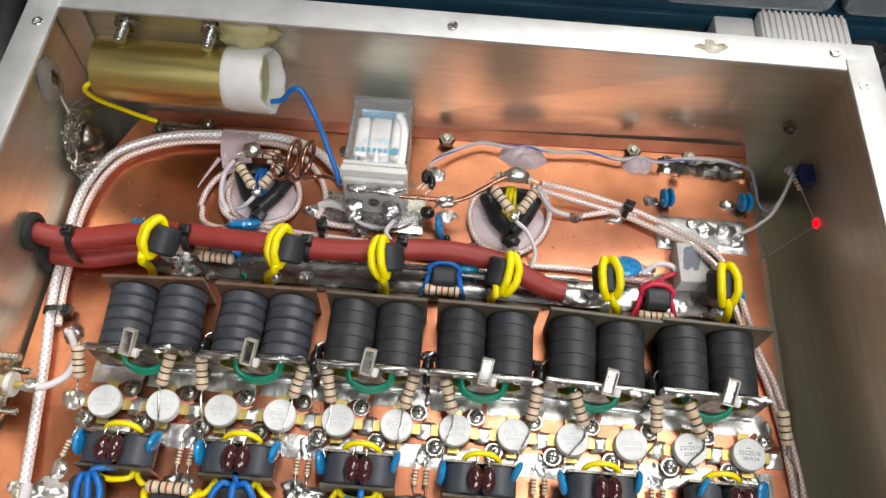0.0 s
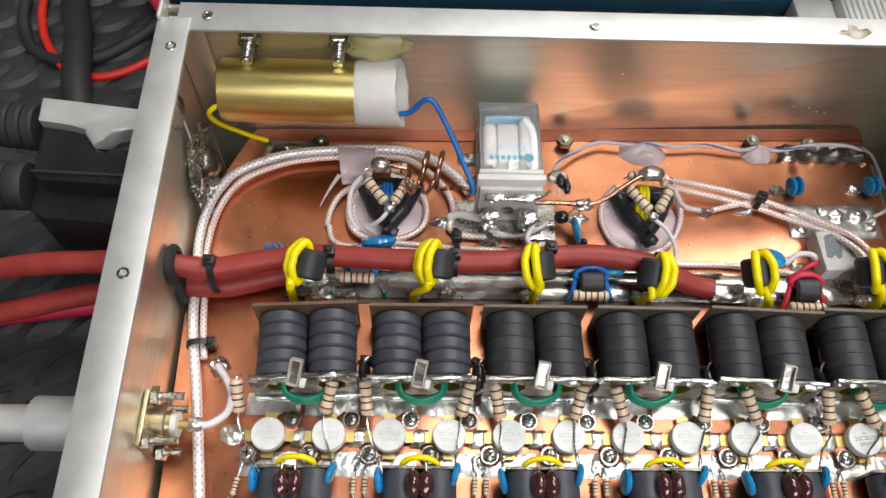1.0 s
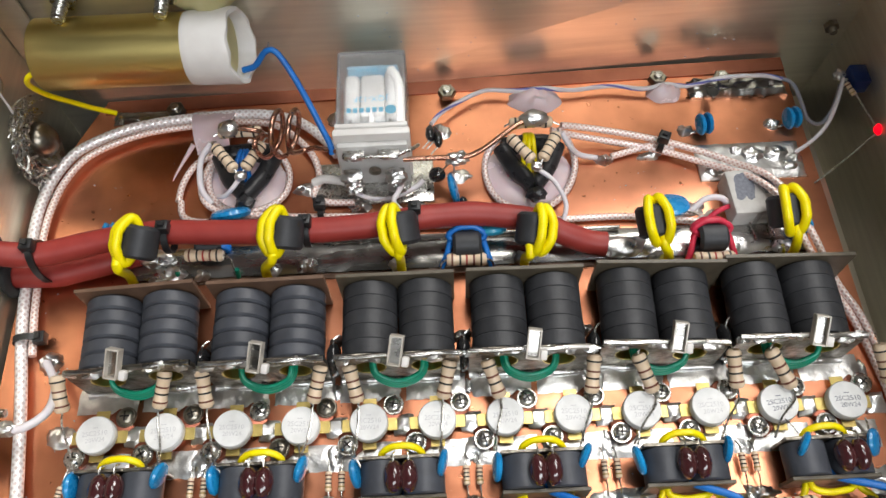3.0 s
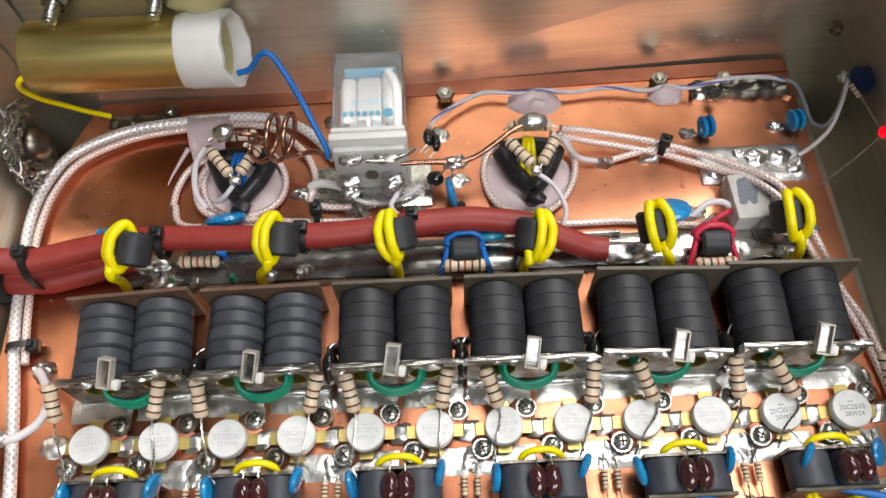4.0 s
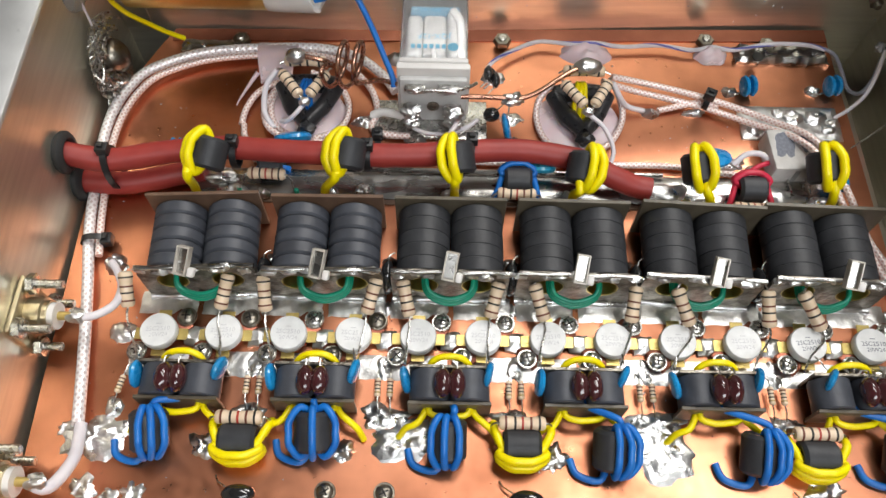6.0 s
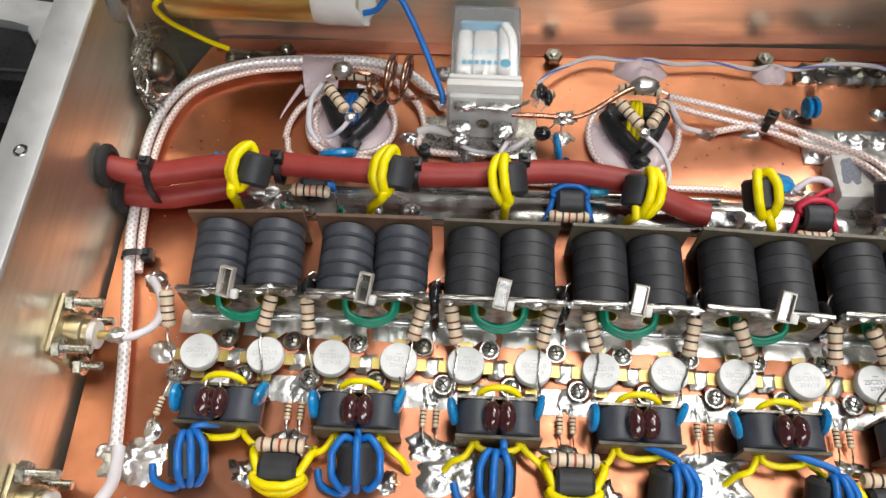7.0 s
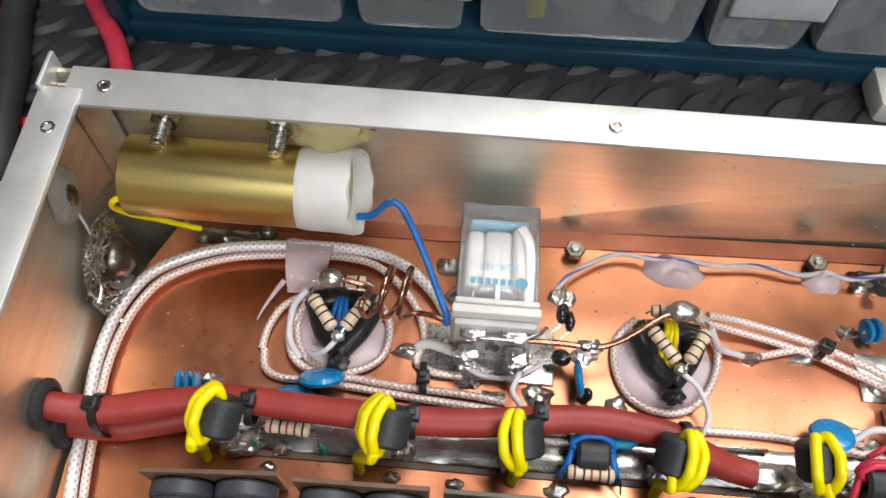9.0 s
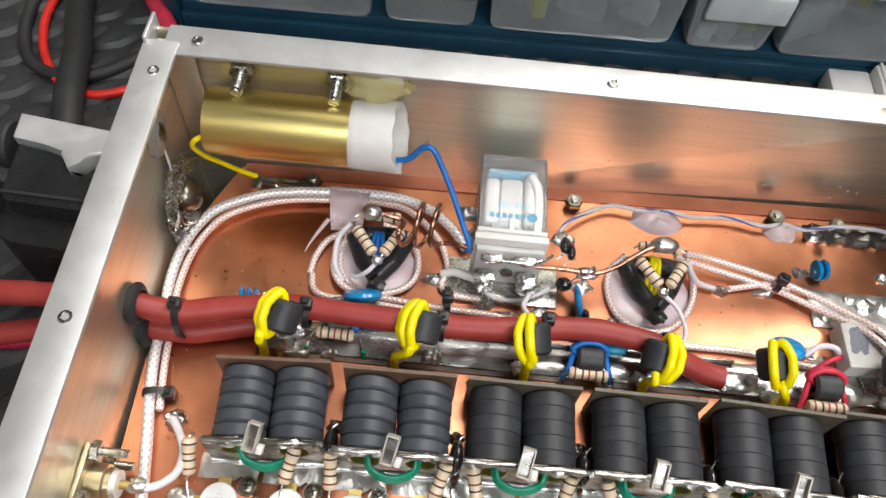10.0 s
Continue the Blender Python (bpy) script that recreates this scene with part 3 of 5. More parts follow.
def output_transformer(x, k):
    grey = k < 2
    t = thing("output_transformer", ("grey" if grey else "black") + " ferrite bead transformer with green winding between laminate plates", "transformer", "row of output transformers", at=(x + 31 * math.sin(radians(YAW[k])), 0, 0), turn=(0, 0, YAW[k]))
    mt = FERRITE if grey else FERRITE_BLACK
    n, y0, y1 = 5, 18.6, 44.6
    step = (y1 - y0) / n
    for s in (-1, 1):
        for j in range(n):
            m = Matrix.Translation((s * (FER_R + 0.15) + random.uniform(-0.12, 0.12), y0 + step * (j + 0.5), FER_Z + random.uniform(-0.1, 0.1))) @ Matrix.Rotation(radians(90), 4, "X")
            part("ferrite_ring", ring(FER_R, 5.7, step - (0.12 if grey else 0.02), m, 40, 0.75 if grey else 0.22), mt, t)
        m = Matrix.Translation((s * (FER_R + 0.15), 15.6, FER_Z)) @ Matrix.Rotation(radians(-90), 4, "X")
        part("inner_tube", ring(5.6, 5.1, 29.0, m @ Matrix.Translation((0, 0, 15.6)), 24, 0.15), BRASS, t, "brass tube through the beads")
    # end plates, the front one drilled for the tubes
    part("back_plate", box(-20.2, 45.2, 0.8, 19.8 + (4 if k > 3 else 0), 46.6, 22.8, 0.15, seg=1), FR4_BROWN if k < 2 else FR4, t)
    part("front_plate", drilled_plate(-20.4, 20.4, 0.6, 21.4, ((-FER_R - 0.15, FER_Z), (FER_R + 0.15, FER_Z)), 5.6, 16.6, 18.2), PLATE, t, "solder-tinned front plate with two holes")
    part("solder_seam", tube([(-20.2, 17.3, 21.2), (-12, 16.9, 21.5), (-4, 17.4, 21.1), (5, 16.8, 21.5), (13, 17.3, 21.2), (20.2, 17.0, 21.3)], 0.85, 8, 1.2, wobble=0.7), BUS, t, "uneven bead of solder on the plate's edge")
    part("solder_seam", tube([(-20.2, 16.4, 0.9), (-10, 16.0, 1.0), (0, 16.3, 0.9), (10, 15.9, 1.0), (20.2, 16.2, 0.9)], 1.1, 8, 1.2, wobble=0.7), TIN, t, "uneven bead of solder along the plate's foot")
    lumps = random.Random(40 + k)
    for q in range(7):
        lx = -18 + 6 * q + lumps.uniform(-2, 2)
        part("solder_lump", blob(lx, 16.6 + lumps.uniform(-0.6, 0.8), 20.8 + lumps.uniform(-1.0, 0.6), lumps.uniform(1.6, 3.4), 1.3, lumps.uniform(0.8, 1.5), seed=q + 9 * k, rough=0.6, sub=2), TIN, t)
    for q in range(3):
        d = q * 1.25
        pts = [(-9.3 + d * 0.4, 21, 11.5 + d), (-8.6 + d * 0.3, 15.6, 10.0 + d), (-5.6, 13.0 + d * 0.3, 8.2 + d), (0, 11.6 + d * 0.3, 7.4 + d), (5.6, 13.0 + d * 0.3, 8.2 + d), (8.6 - d * 0.3, 15.6, 10.0 + d), (9.3 - d * 0.4, 21, 11.5 + d)]
        part("winding_turn", tube(pts, 0.85, 8, 1.2), GREEN, t, "green insulated wire")
    return t


def drilled_plate(x0, x1, z0, z1, holes, r, ya, yb, seg=20):
    """A flat plate with round holes, with its faces at ya and yb."""
    bm = bmesh.new()
    xs = [x0] + [(a[0] + b[0]) / 2 for a, b in zip(holes, holes[1:])] + [x1]
    for (hx, hz), xa, xb in zip(holes, xs, xs[1:]):
        for y in (ya, yb):
            inner, outer = [], []
            for k in range(seg):
                a = 2 * math.pi * (k + 0.5) / seg
                c, s = math.cos(a), math.sin(a)
                inner.append(bm.verts.new((hx + r * c, y, hz + r * s)))
                f = min(((xb if c > 0 else xa) - hx) / c if abs(c) > 1e-6 else 1e9, ((z1 if s > 0 else z0) - hz) / s if abs(s) > 1e-6 else 1e9)
                outer.append(bm.verts.new((hx + f * c, y, hz + f * s)))
            for k in range(seg):
                j = (k + 1) % seg
                bm.faces.new((inner[k], inner[j], outer[j], outer[k]))
            if y == ya:
                first = (inner, outer)
        for k in range(seg):
            j = (k + 1) % seg
            bm.faces.new((first[0][k], first[0][j], inner[j], inner[k]))
            bm.faces.new((first[1][k], first[1][j], outer[j], outer[k]))
    return bm


def clip_cap(x, z, lean):
    """A metal-cased capacitor standing on the front plate: an open rectangular case with its element inside."""
    t = thing("metal_case_capacitor", "tan metal-cased capacitor standing between two beads", "capacitor", "capacitors on the transformers", at=(x, 13.0, z), turn=(-56, 0, lean - 12))
    for x0, z0, x1, z1 in ((-2.2, 0, -1.7, 9.8), (1.7, 0, 2.2, 9.8), (-1.7, 9.3, 1.7, 9.8), (-1.7, 0, 1.7, 0.5)):
        part("case_side", box(x0, -1.7, z0, x1, 1.7, z1, 0.12, seg=1), GREY_CLIP, t)
    part("element", box(-1.7, 0.3, 0.5, 1.7, 1.3, 9.3, 0.1, seg=1), BUS, t, "grey layered element")
    part("tab", box(2.4, -1.0, 0, 4.6, 1.7, 3.2, 0.5), WHITE_PLASTIC, t, "pale stub beside the case")
    return t


for k, x in enumerate(OUT_X):
    output_transformer(x, k)
    clip_cap((-113.5, -68.5, -24.0, 20.0, 66.0, 110.5)[k], 23.5, random.uniform(-3, 3))
    tl, tr = TX[2 * k], TX[2 * k + 1]
    # feedback resistors from the plate's front edge down over the transistors
    ends = ((-136, -135, -100, -103), (-88, -87, -48.5, -52), (-39.5, -37, -6, -9), (6, 10, 41.5, 40), (55.5, 60.5, 87, 88), (99, 106, 135, 138))[k]
    for s, x0, x1 in ((-1, ends[0], ends[1]), (1, ends[2], ends[3])):
        a, b = (x0, 18.0 - 0.5 * k, 15.0), (x1, 7.5 - 0.6 * k, 8.4)
        end = (x - 14.5 if s < 0 else x + 12.5, -13, 14)
        if k == 5 and s > 0:
            end = (142, -14, 4)
        resistor("resistor", a, b, 2.45, [[a, (a[0] - s, a[1] + 1.6, 16), (a[0] - 2.5 * s, 17.8, 18.5)], [b, (b[0] - s * 0.2, b[1] - 4, 7.6), (0.5 * (b[0] + end[0]), -5.5, 8.6), end]], BIG,
                 "tan carbon resistor slanting from transformer to transistor", "feedback resistors")
    # dark dipped capacitors in the gaps between transformers
    if k < 5:
        gx = x + 21.9
        dipped_cap(gx, 21.5, 8.0, 2.6, 6.0, 7.4, CAP_BLACK, "glossy black dipped capacitor between the transformers", [[(gx, 23, 12), (gx + 0.5, 26, 15), (gx + 2.4, 28, 14)]], "capacitors between transformers")
        joint(gx, 31, 3.2, 2.6, 2.6, k + 60)


# ---- wound chokes ----
def sleeve_choke(name, label, category, group, at, axis, outer, length, dirs, wire, mt_wire, mt_core, tails=(), hole=2.6):
    """A ferrite sleeve with turns that run along its outside at the given angles and back through its bore."""
    t = thing(name, label, category, group, at=at)
    z = Vector(axis).normalized()
    m = z.to_track_quat("Z", "Y").to_matrix().to_4x4()
    part("core", ring(outer, hole, length, m, 26, 1.1), mt_core, t)
    front = Vector((0, -0.5, 0.85))
    xx = (front - z * front.dot(z)).normalized()
    yy = z.cross(xx)
    h = length / 2
    for a, shift in dirs:
        d = math.cos(radians(a)) * xx + math.sin(radians(a)) * yy
        e = z.cross(d) * shift
        ro, ri = outer + wire * 0.95, hole * 0.35
        pts = [ri * d - h * 0.6 * z, ri * d + h * 0.7 * z, (outer * 0.66) * d + (h + wire * 1.25) * z + e * 0.5, ro * d + h * 0.6 * z + e, (ro + 0.3) * d + e,
               ro * d - h * 0.6 * z + e, (outer * 0.66) * d - (h + wire * 1.25) * z + e * 0.5, ri * d - h * 0.6 * z]
        part("winding_turn", tube(pts, wire, 9, 1.0), mt_wire, t)
    for tail in tails:
        part("wire_tail", tube([Vector(p) - Vector(at) for p in tail], wire, 9, 1.2), mt_wire, t)
    return t


# power-feed chokes along the red cable
FEED = [((-111.5, 62, 24), (-119.5, 55, 5), (-42, -68, -92), (0.22, 0.86, 0.46)), ((-61, 63, 24), (-70.5, 55, 5), (-30, -60, -86), (0.12, 0.88, 0.46)),
        ((-21.0, 63.5, 22), (-22, 55.5, 5), (-48, -16), (-0.14, 0.87, 0.46)), ((25.6, 62.5, 19), (22.6, 54.5, 5), (14, 46), (0.16, 0.87, 0.46)),
        ((69.5, 65.5, 16), (74, 53, 4), (-26, 24), (-0.14, 0.87, 0.46)), ((116.5, 66.5, 17), (119.5, 54, 4), (-22, 26), (-0.1, 0.87, 0.46))]
for k, (c, tail, angles, axis) in enumerate(FEED):
    low = Vector(c) - Vector(axis) * 9.0 + Vector(((-4.5, -3.0, -2.2, -0.6, 0.8, 1.0)[k], -2.0, 3.6))
    sleeve_choke("feed_choke", "black ferrite choke with thick yellow wire tied to the red cable" if k < 4 else "black ferrite choke with thick yellow wire over the tinned bar",
                 "choke", "yellow feed chokes", c, axis, 6.3, 11.6, [(q, 0.0) for q in angles], 1.7, YELLOW, FERRITE_BLACK,
                 [[tuple(low + Vector((0, 4.0, 1.6))), tuple(low), (tail[0], tail[1] + 1.0, tail[2] + 6), (tail[0], tail[1] - 0.8, 1.0)]])


def zip_tie(at, turn, rx, ry, label="black nylon zip tie round the cable", head=None):
    t = thing("zip_tie", label, "cable tie", "black zip ties", at=at, turn=turn)
    pts = [(rx * math.cos(a), ry * math.sin(a)) for a in [2 * math.pi * k / 20 for k in range(20)]]
    bm = bmesh.new()
    rows = [[bm.verts.new((x * f, y * f, z)) for x, y in pts] for f, z in ((1.0, -1.2), (1.12, -1.2), (1.12, 1.2), (1.0, 1.2))]
    for a, b in zip(rows, rows[1:] + rows[:1]):
        for k in range(20):
            j = (k + 1) % 20
            bm.faces.new((a[k], a[j], b[j], b[k]))
    part("strap", bm, TIE, t)
    hx, hy = head or (0, ry)
    bm = box(hx - 2, hy - 0.5, -2.2, hx + 2, hy + 3.4, 2.2, 0.4)
    part("head", bm, TIE, t)
    part("tail", box(hx - 0.9, hy + 3.4, -1.1, hx + 0.9, hy + 4.6, 1.1, 0.2, seg=1), TIE, t)
    return t


# ties: z of the tie runs along the cable
for x, y, z in ((-104, 67, 19.5), (-54.5, 67, 19), (-16, 70.5, 19), (30, 69, 15)):
    zip_tie((x, y, z - 1.5), (90, 0, 90), 5.2, 5.6)
zip_tie((-150, 62, 13), (90, 0, 90), 5.6, 11.0, "black nylon zip tie binding both red cables")

# ---- the red power cables ----
RC = [(-300, 66, 8), (-250, 60, 16), (-212, 61, 23), (-180, 61.5, 24), (-166, 61, 24), (-150, 62, 18.5), (-129, 66.5, 18), (-108, 69, 18), (-87, 68, 18), (-54, 67, 18), (-34, 68, 17.5),
      (-14, 71, 16.5), (5, 72.5, 15), (26, 70, 13), (37, 65.5, 10.5), (46, 63, 7.5), (53, 62, 6.5)]
cable = thing("power_cable", "thick dark red power cable soldered to the tinned bar", "cable")
part("jacket", tube(RC, 4.5, 16, 2.0, wobble=0.05), RED_CABLE, cable)
part("bare_end", blob(57.5, 61.5, 4.2, 7.5, 4.2, 2.8, seed=5, rough=0.25), TIN, cable, "tinned strands soaked in solder")
cable = thing("power_cable", "thick dark red power cable passing under the upper one", "cable")
part("jacket", tube([(-300, 45, -10), (-250, 47, 0), (-205, 55, 6), (-180, 59, 7), (-166, 60, 7), (-150, 60.5, 5.0), (-140, 62.5, 4.6), (-129, 65.5, 4.5), (-120, 68, 4.5)], 4.4, 16, 2.0, wobble=0.05), RED_CABLE, cable)
part("bare_end", blob(-114, 66.5, 3.4, 6.5, 3.6, 2.4, seed=9, rough=0.3), TIN, cable, "tinned strands soaked in solder")
for y, z in ((61, 24), (60, 7)):
    g = thing("grommet", "black rubber grommet in the case wall", "grommet", "cable grommets", at=(-165, y, z))
    part("lip", lathe([(4.6, -4), (7.0, -4), (7.6, -3), (7.6, -1.9), (7.0, -1.6), (7.0, 0.4), (7.9, 0.6), (7.9, 1.8), (7.0, 2.8), (5.4, 3.2), (4.6, 2.6)],
                      Matrix.Rotation(radians(90), 4, "Y"), 26, closed=True), RUBBER, g)

# ---- the tinned supply bar with its snubbers ----
bar = thing("supply_bar", "long dull tinned bar soldered across the copper board", "bus bar", at=(0, 0, 0))
part("bar", sheet(-124, 58.6, 130, 71.4, 0.05, 2.0, 0.35, 0.25, seed=2, step=2.4), BUS, bar)
part("ridge", box(-60, 70.0, 2.0, 60, 71.2, 4.2, 0.3), BUS, bar)
part("dark_foot", box(-124, 56.2, 0.02, 130, 58.4, 0.7, 0.2, seg=1), FR4_BROWN, bar, "brown laminate edge under the bar")
for k, (x, y, rx, ry, h) in enumerate(((-108, 60, 6, 4, 2.2), (-70, 60, 3.5, 3, 2), (-57, 61, 4, 3, 2.6), (-24, 60, 3, 3, 1.6), (22, 60, 3, 3, 1.5), (60, 63, 9, 5, 2.0), (100, 62, 14, 5, 1.4), (120, 60, 5, 3, 2),
                                       (-96, 59, 3, 2.6, 2.2), (74, 58, 5, 3, 2.2), (-112, 57, 4, 2.4, 2.5))):
    part("solder_joint", puddle(x, y, 2.0, rx, ry, h, k + 3, 0.4, 0.5), TIN, bar)

SNUB = [((-101, 64.3, 8.5), (-87, 63.8, 8.5), BLUE, 72), ((-5.5, 57.8, 8), (9, 57.3, 8), BLUE, 64), ((83.5, 53.6, 8), (98, 53.4, 8), RED, 62)]
for k, (a, b, wire, cy) in enumerate(SNUB):
    resistor("resistor", a, b, 2.35, [[a, (a[0] - 2, a[1] - 1, a[2] - 1), (a[0] - 3.2, a[1] - 4, 2)], [b, (b[0] + 2, b[1] - 0.5, b[2] - 1), (b[0] + 3.2, b[1] - 4, 2)]], FIVE,
             "tan banded resistor over the tinned bar", "snubber resistors")
    if k == 0:
        for x in (-105, -83):
            s = thing("green_sleeve", "short green insulating sleeve on a resistor lead", "sleeve", at=(x, 58.6, 1.5))
            part("sleeve", rod((0, 0, -1.3), (0.3, 1.2, 3.0), 0.95), GREEN, s)
        sleeve_choke("snubber_choke", "small black ferrite choke with blue wire behind the resistor", "choke", "snubber chokes", (-93, 69, 6), (1, 0, 0), 4.5, 10, [(150, 0), (175, 0)], 0.9, wire, FERRITE_BLACK)
    else:
        cx = (a[0] + b[0]) / 2 + 0.4
        sleeve_choke("snubber_choke", "small black ferrite choke with %s wire over the tinned bar" % ("blue" if k == 1 else "red"), "choke", "snubber chokes",
                     (cx, cy - 0.5, 8.6), (1, 0, 0), 5.2, 10.5, [(-72, 0), (-88, 0), (-100, 0)] if k == 2 else [(-75, 0), (-92, 0)], 1.15, wire, FERRITE_BLACK,
                     [[(cx - 6, cy + 1, 9), (cx - 7.6, cy - 4, 7), (a[0] - 2, a[1] - 1, 4)], [(cx + 6, cy + 1, 9), (cx + 7.4, cy - 4, 7), (b[0] + 2, b[1] - 1, 4)]])

# ---- input transformers with their capacitors ----
IN_X = [-111.5 + 44.4 * k for k in range(6)]
IN_Y = -19.5


def input_transformer(x, k):
    t = thing("input_transformer", "grey two-hole ferrite transformer with yellow winding on the board", "transformer", "row of input transformers", at=(x, IN_Y, 0))
    for s in (-1, 1):
        m = Matrix.Translation((s * 6.6, 0, 8.2)) @ Matrix.Rotation(radians(90), 4, "X")
        part("ferrite_tube", ring(6.7, 3.0, 10.6, m, 30, 0.4), FERRITE, t)
    part("front_plate", box(-13.6, -6.6, 0.6, 13.6, -5.4, 12.6, 0.15, seg=1), FR4, t)
    part("back_plate", box(-13.4, 5.4, 0.6, 13.4, 6.5, 14.0, 0.15, seg=1), PLATE, t, "dull tinned back plate")
    part("winding_turn", tube([(-6.6, 4, 10), (-6.4, 7.6, 11), (-3, 9.2, 13.4), (3, 9.2, 13.6), (6.4, 7.6, 11), (6.6, 4, 10)], 1.1, 9, 1.2), YELLOW, t, "thick yellow wire")
    part("winding_turn", tube([(-6.6, -4, 8), (-6.2, -8.2, 8), (-2, -9.6, 8), (2, -9.4, 8), (6.2, -8.2, 8), (6.6, -4, 8)], 1.1, 9, 1.2), YELLOW, t, "thick yellow wire")
    part("wire_tail", tube([(-7.0, -4, 7), (-8.2, -8, 7), (-10.5, -11.5, 7), (-14, -12.5, 5), (-16.5, -14.5, 0.6)], 1.1, 9, 1.2), YELLOW, t, "thick yellow wire")
    part("wire_tail", tube([(7.0, -4, 7), (8.4, -8, 7), (11, -10.5, 7), (14.5, -13, 5), (16.5, -15.5, 0.6)], 1.1, 9, 1.2), YELLOW, t, "thick yellow wire")
    return t


for k, x in enumerate(IN_X):
    input_transformer(x, k)
    cx = x + (-1.5, 0, 0, 0, 1.0, 5.0)[k]
    for s in (-1, 1):
        dipped_cap(cx + s * 2.3, -19.8, 15.6, 3.0, 5.0, 3.4, CAP_MAROON, "glossy maroon dipped capacitor on the input transformer",
                   [[(cx + s * 2.4, -16, 17), (cx + s * 2.2, -13.4, 17.2), (cx + s * 2, -11.5, 13)]], "maroon capacitors")
    tilt = (0, 4, 8, -6, 10, 6)[k]
    if k < 5:
        disc_cap(x - 14.6, -17.5, 11.0, 9.4, 2.9, (8, 90 - tilt, 10 + tilt), leads=[[(x - 14.6, -13, 13), (x - 14.4, -11, 15), (x - 14.2, -9.5, 15)]], group="blue capacitors")
    else:
        disc_cap(x - 8, -15.5, 13.5, 8.6, 2.6, (8, 80, -25), leads=[[(x - 9, -12, 14), (x - 11, -9.5, 15), (x - 12, -7.5, 14)]], group="blue capacitors")
    disc_cap(x + 12.8 + (1.5 if k == 5 else 0), -15.5, 12.0, 8.8, 2.8, (8, 90 if k < 5 else 50, -14 + tilt), leads=[[(x + 12.8, -12, 14), (x + 12.6, -10, 15), (x + 12.4, -8.5, 15)]], group="blue capacitors")
    if k < 5:
        for q, dx in enumerate((20.2, 24.4)):
            rx = x + dx
            resistor("resistor", (rx, -14.8, 3.4), (rx, -21.0, 3.2), 1.05, [[(rx, -15, 3.4), (rx, -12.5, 3.2), (rx - 0.3, -10.5, 1.0)], [(rx, -21, 3.2), (rx + 0.2, -23.5, 2.8), (rx + 0.4, -26, 1.2)]],
                     ((0.2, BAND_BROWN), (0.4, BAND_BLACK), (0.6, BAND_BLACK), (0.8, BAND_GOLD)), "small tan banded resistor standing beside its twin", "small resistor pairs")
resistor("resistor", (-133.5, -15.5, 3), (-134.5, -21.5, 3), 1.1, [[(-133.5, -15.5, 3), (-132.5, -11, 3), (-132, -7, 1)], [(-134.5, -21.5, 3), (-135, -25, 2)]],
         ((0.2, BAND_BROWN), (0.4, BAND_BLACK), (0.6, BAND_BLACK), (0.8, BAND_GOLD)), "small tan banded resistor at the row's end", "small resistor pairs")
joint(-135.5, -26, 3.2, 4.2, 1.6, 71)

# solder lakes in front of the input transformers
for k, (x, y, rx, ry, h) in enumerate(((-140, -36, 10, 8, 1.3), (-89.5, -27.5, 7, 3.5, 1.6), (-45, -27, 9, 4.5, 1.3), (-37, -35, 10, 9, 1.0), (-1, -27.5, 7, 3, 1.6), (45, -28, 11, 5, 1.3), (48, -36, 11, 8, 1.0),
                                       (90, -27.5, 7, 3, 1.6), (132, -27, 6, 6, 1.2), (-103, -38, 5, 4.5, 1.4), (-57, -39, 4, 3.6, 1.2), (12, -40, 4.5, 5, 1.3), (-140, -52, 4, 3.5, 0.8), (-124, -54, 4, 4, 0.8),
                                       (-131, -55, 3.4, 3.4, 0.6), (100, -48, 6, 4, 1.2), (-150, -33, 3, 3, 1.5))):
    joint(x, y, rx, ry, h, k + 100, ragged=0.6, rough=0.7)

for k, (x, y) in enumerate(((-119.5, -35), (-66.5, -34), (-23, -36), (30, -38), (77.5, -38.5), (124, -38))):
    ang = ((-4, 24, 52), (-58, 6, 62), (-40, -8, 26), (4, 34, 66), (-4, 28, 60), (-12, 20, 52))[k]
    sleeve_choke("input_choke", "black ferrite sleeve choke wound with blue wire on the board", "choke", "blue input chokes", (x, y, 7.2), (0.03 * (k - 2), 0.89, 0.45), 6.2, 13.0,
                 [(a * 0.6, a * 0.06) for a in ang], 1.2, BLUE, FERRITE_BLACK,
                 [[(x + 1, y + 4, 11), (x + (2 if k != 1 else 0), y + 8, 12.5), (IN_X[k] + 1, -25, 10), (IN_X[k] + 1, -22, 8)], [(x - 1, y - 4, 3), (x - 4, y - 9, 2.2), (x - 11, y - 7, 1.6), (x - 13, y - 2, 1.2)]])
for k, (x, y) in enumerate(((-90.5, -37.5), (1, -37.5), (96, -39))):
    sleeve_choke("bias_choke", "black ferrite choke wound with yellow wire below a banded resistor", "choke", "yellow bias chokes", (x, y, 6.4), (1, 0, 0), 5.6, 12.0,
                 [(24, 0), (50, 0), (76, 0), (100, 0)], 1.35, YELLOW, FERRITE_BLACK, [[(x - 6, y - 2, 8), (x - 8.5, y + 4, 8), (x - 9, y + 8, 4)], [(x + 6, y - 2, 8), (x + 9, y + 3, 9), (x + 10, y + 7, 5)]])
    a, b = (x - 7.5, y + 6.6, 10), (x + 7.5, y + 6.6, 10)
    resistor("resistor", a, b, 2.3, [[a, (x - 9.5, y + 6.4, 9), (x - 10.5, y + 6, 2)], [b, (x + 9.5, y + 6.4, 9), (x + 10.5, y + 6, 2)]], FIVE, "tan banded resistor above a yellow choke", "bias resistors")
    dipped_cap(x + 1.5, y - 16, 3.0, 5.5, 3.0, 2.6, CAP_BLACK, "glossy black dipped part lying on the board", [[(x - 3, y - 14, 3), (x - 6, y - 12, 2), (x - 7, y - 10, 0.8)]], "black parts at the front")
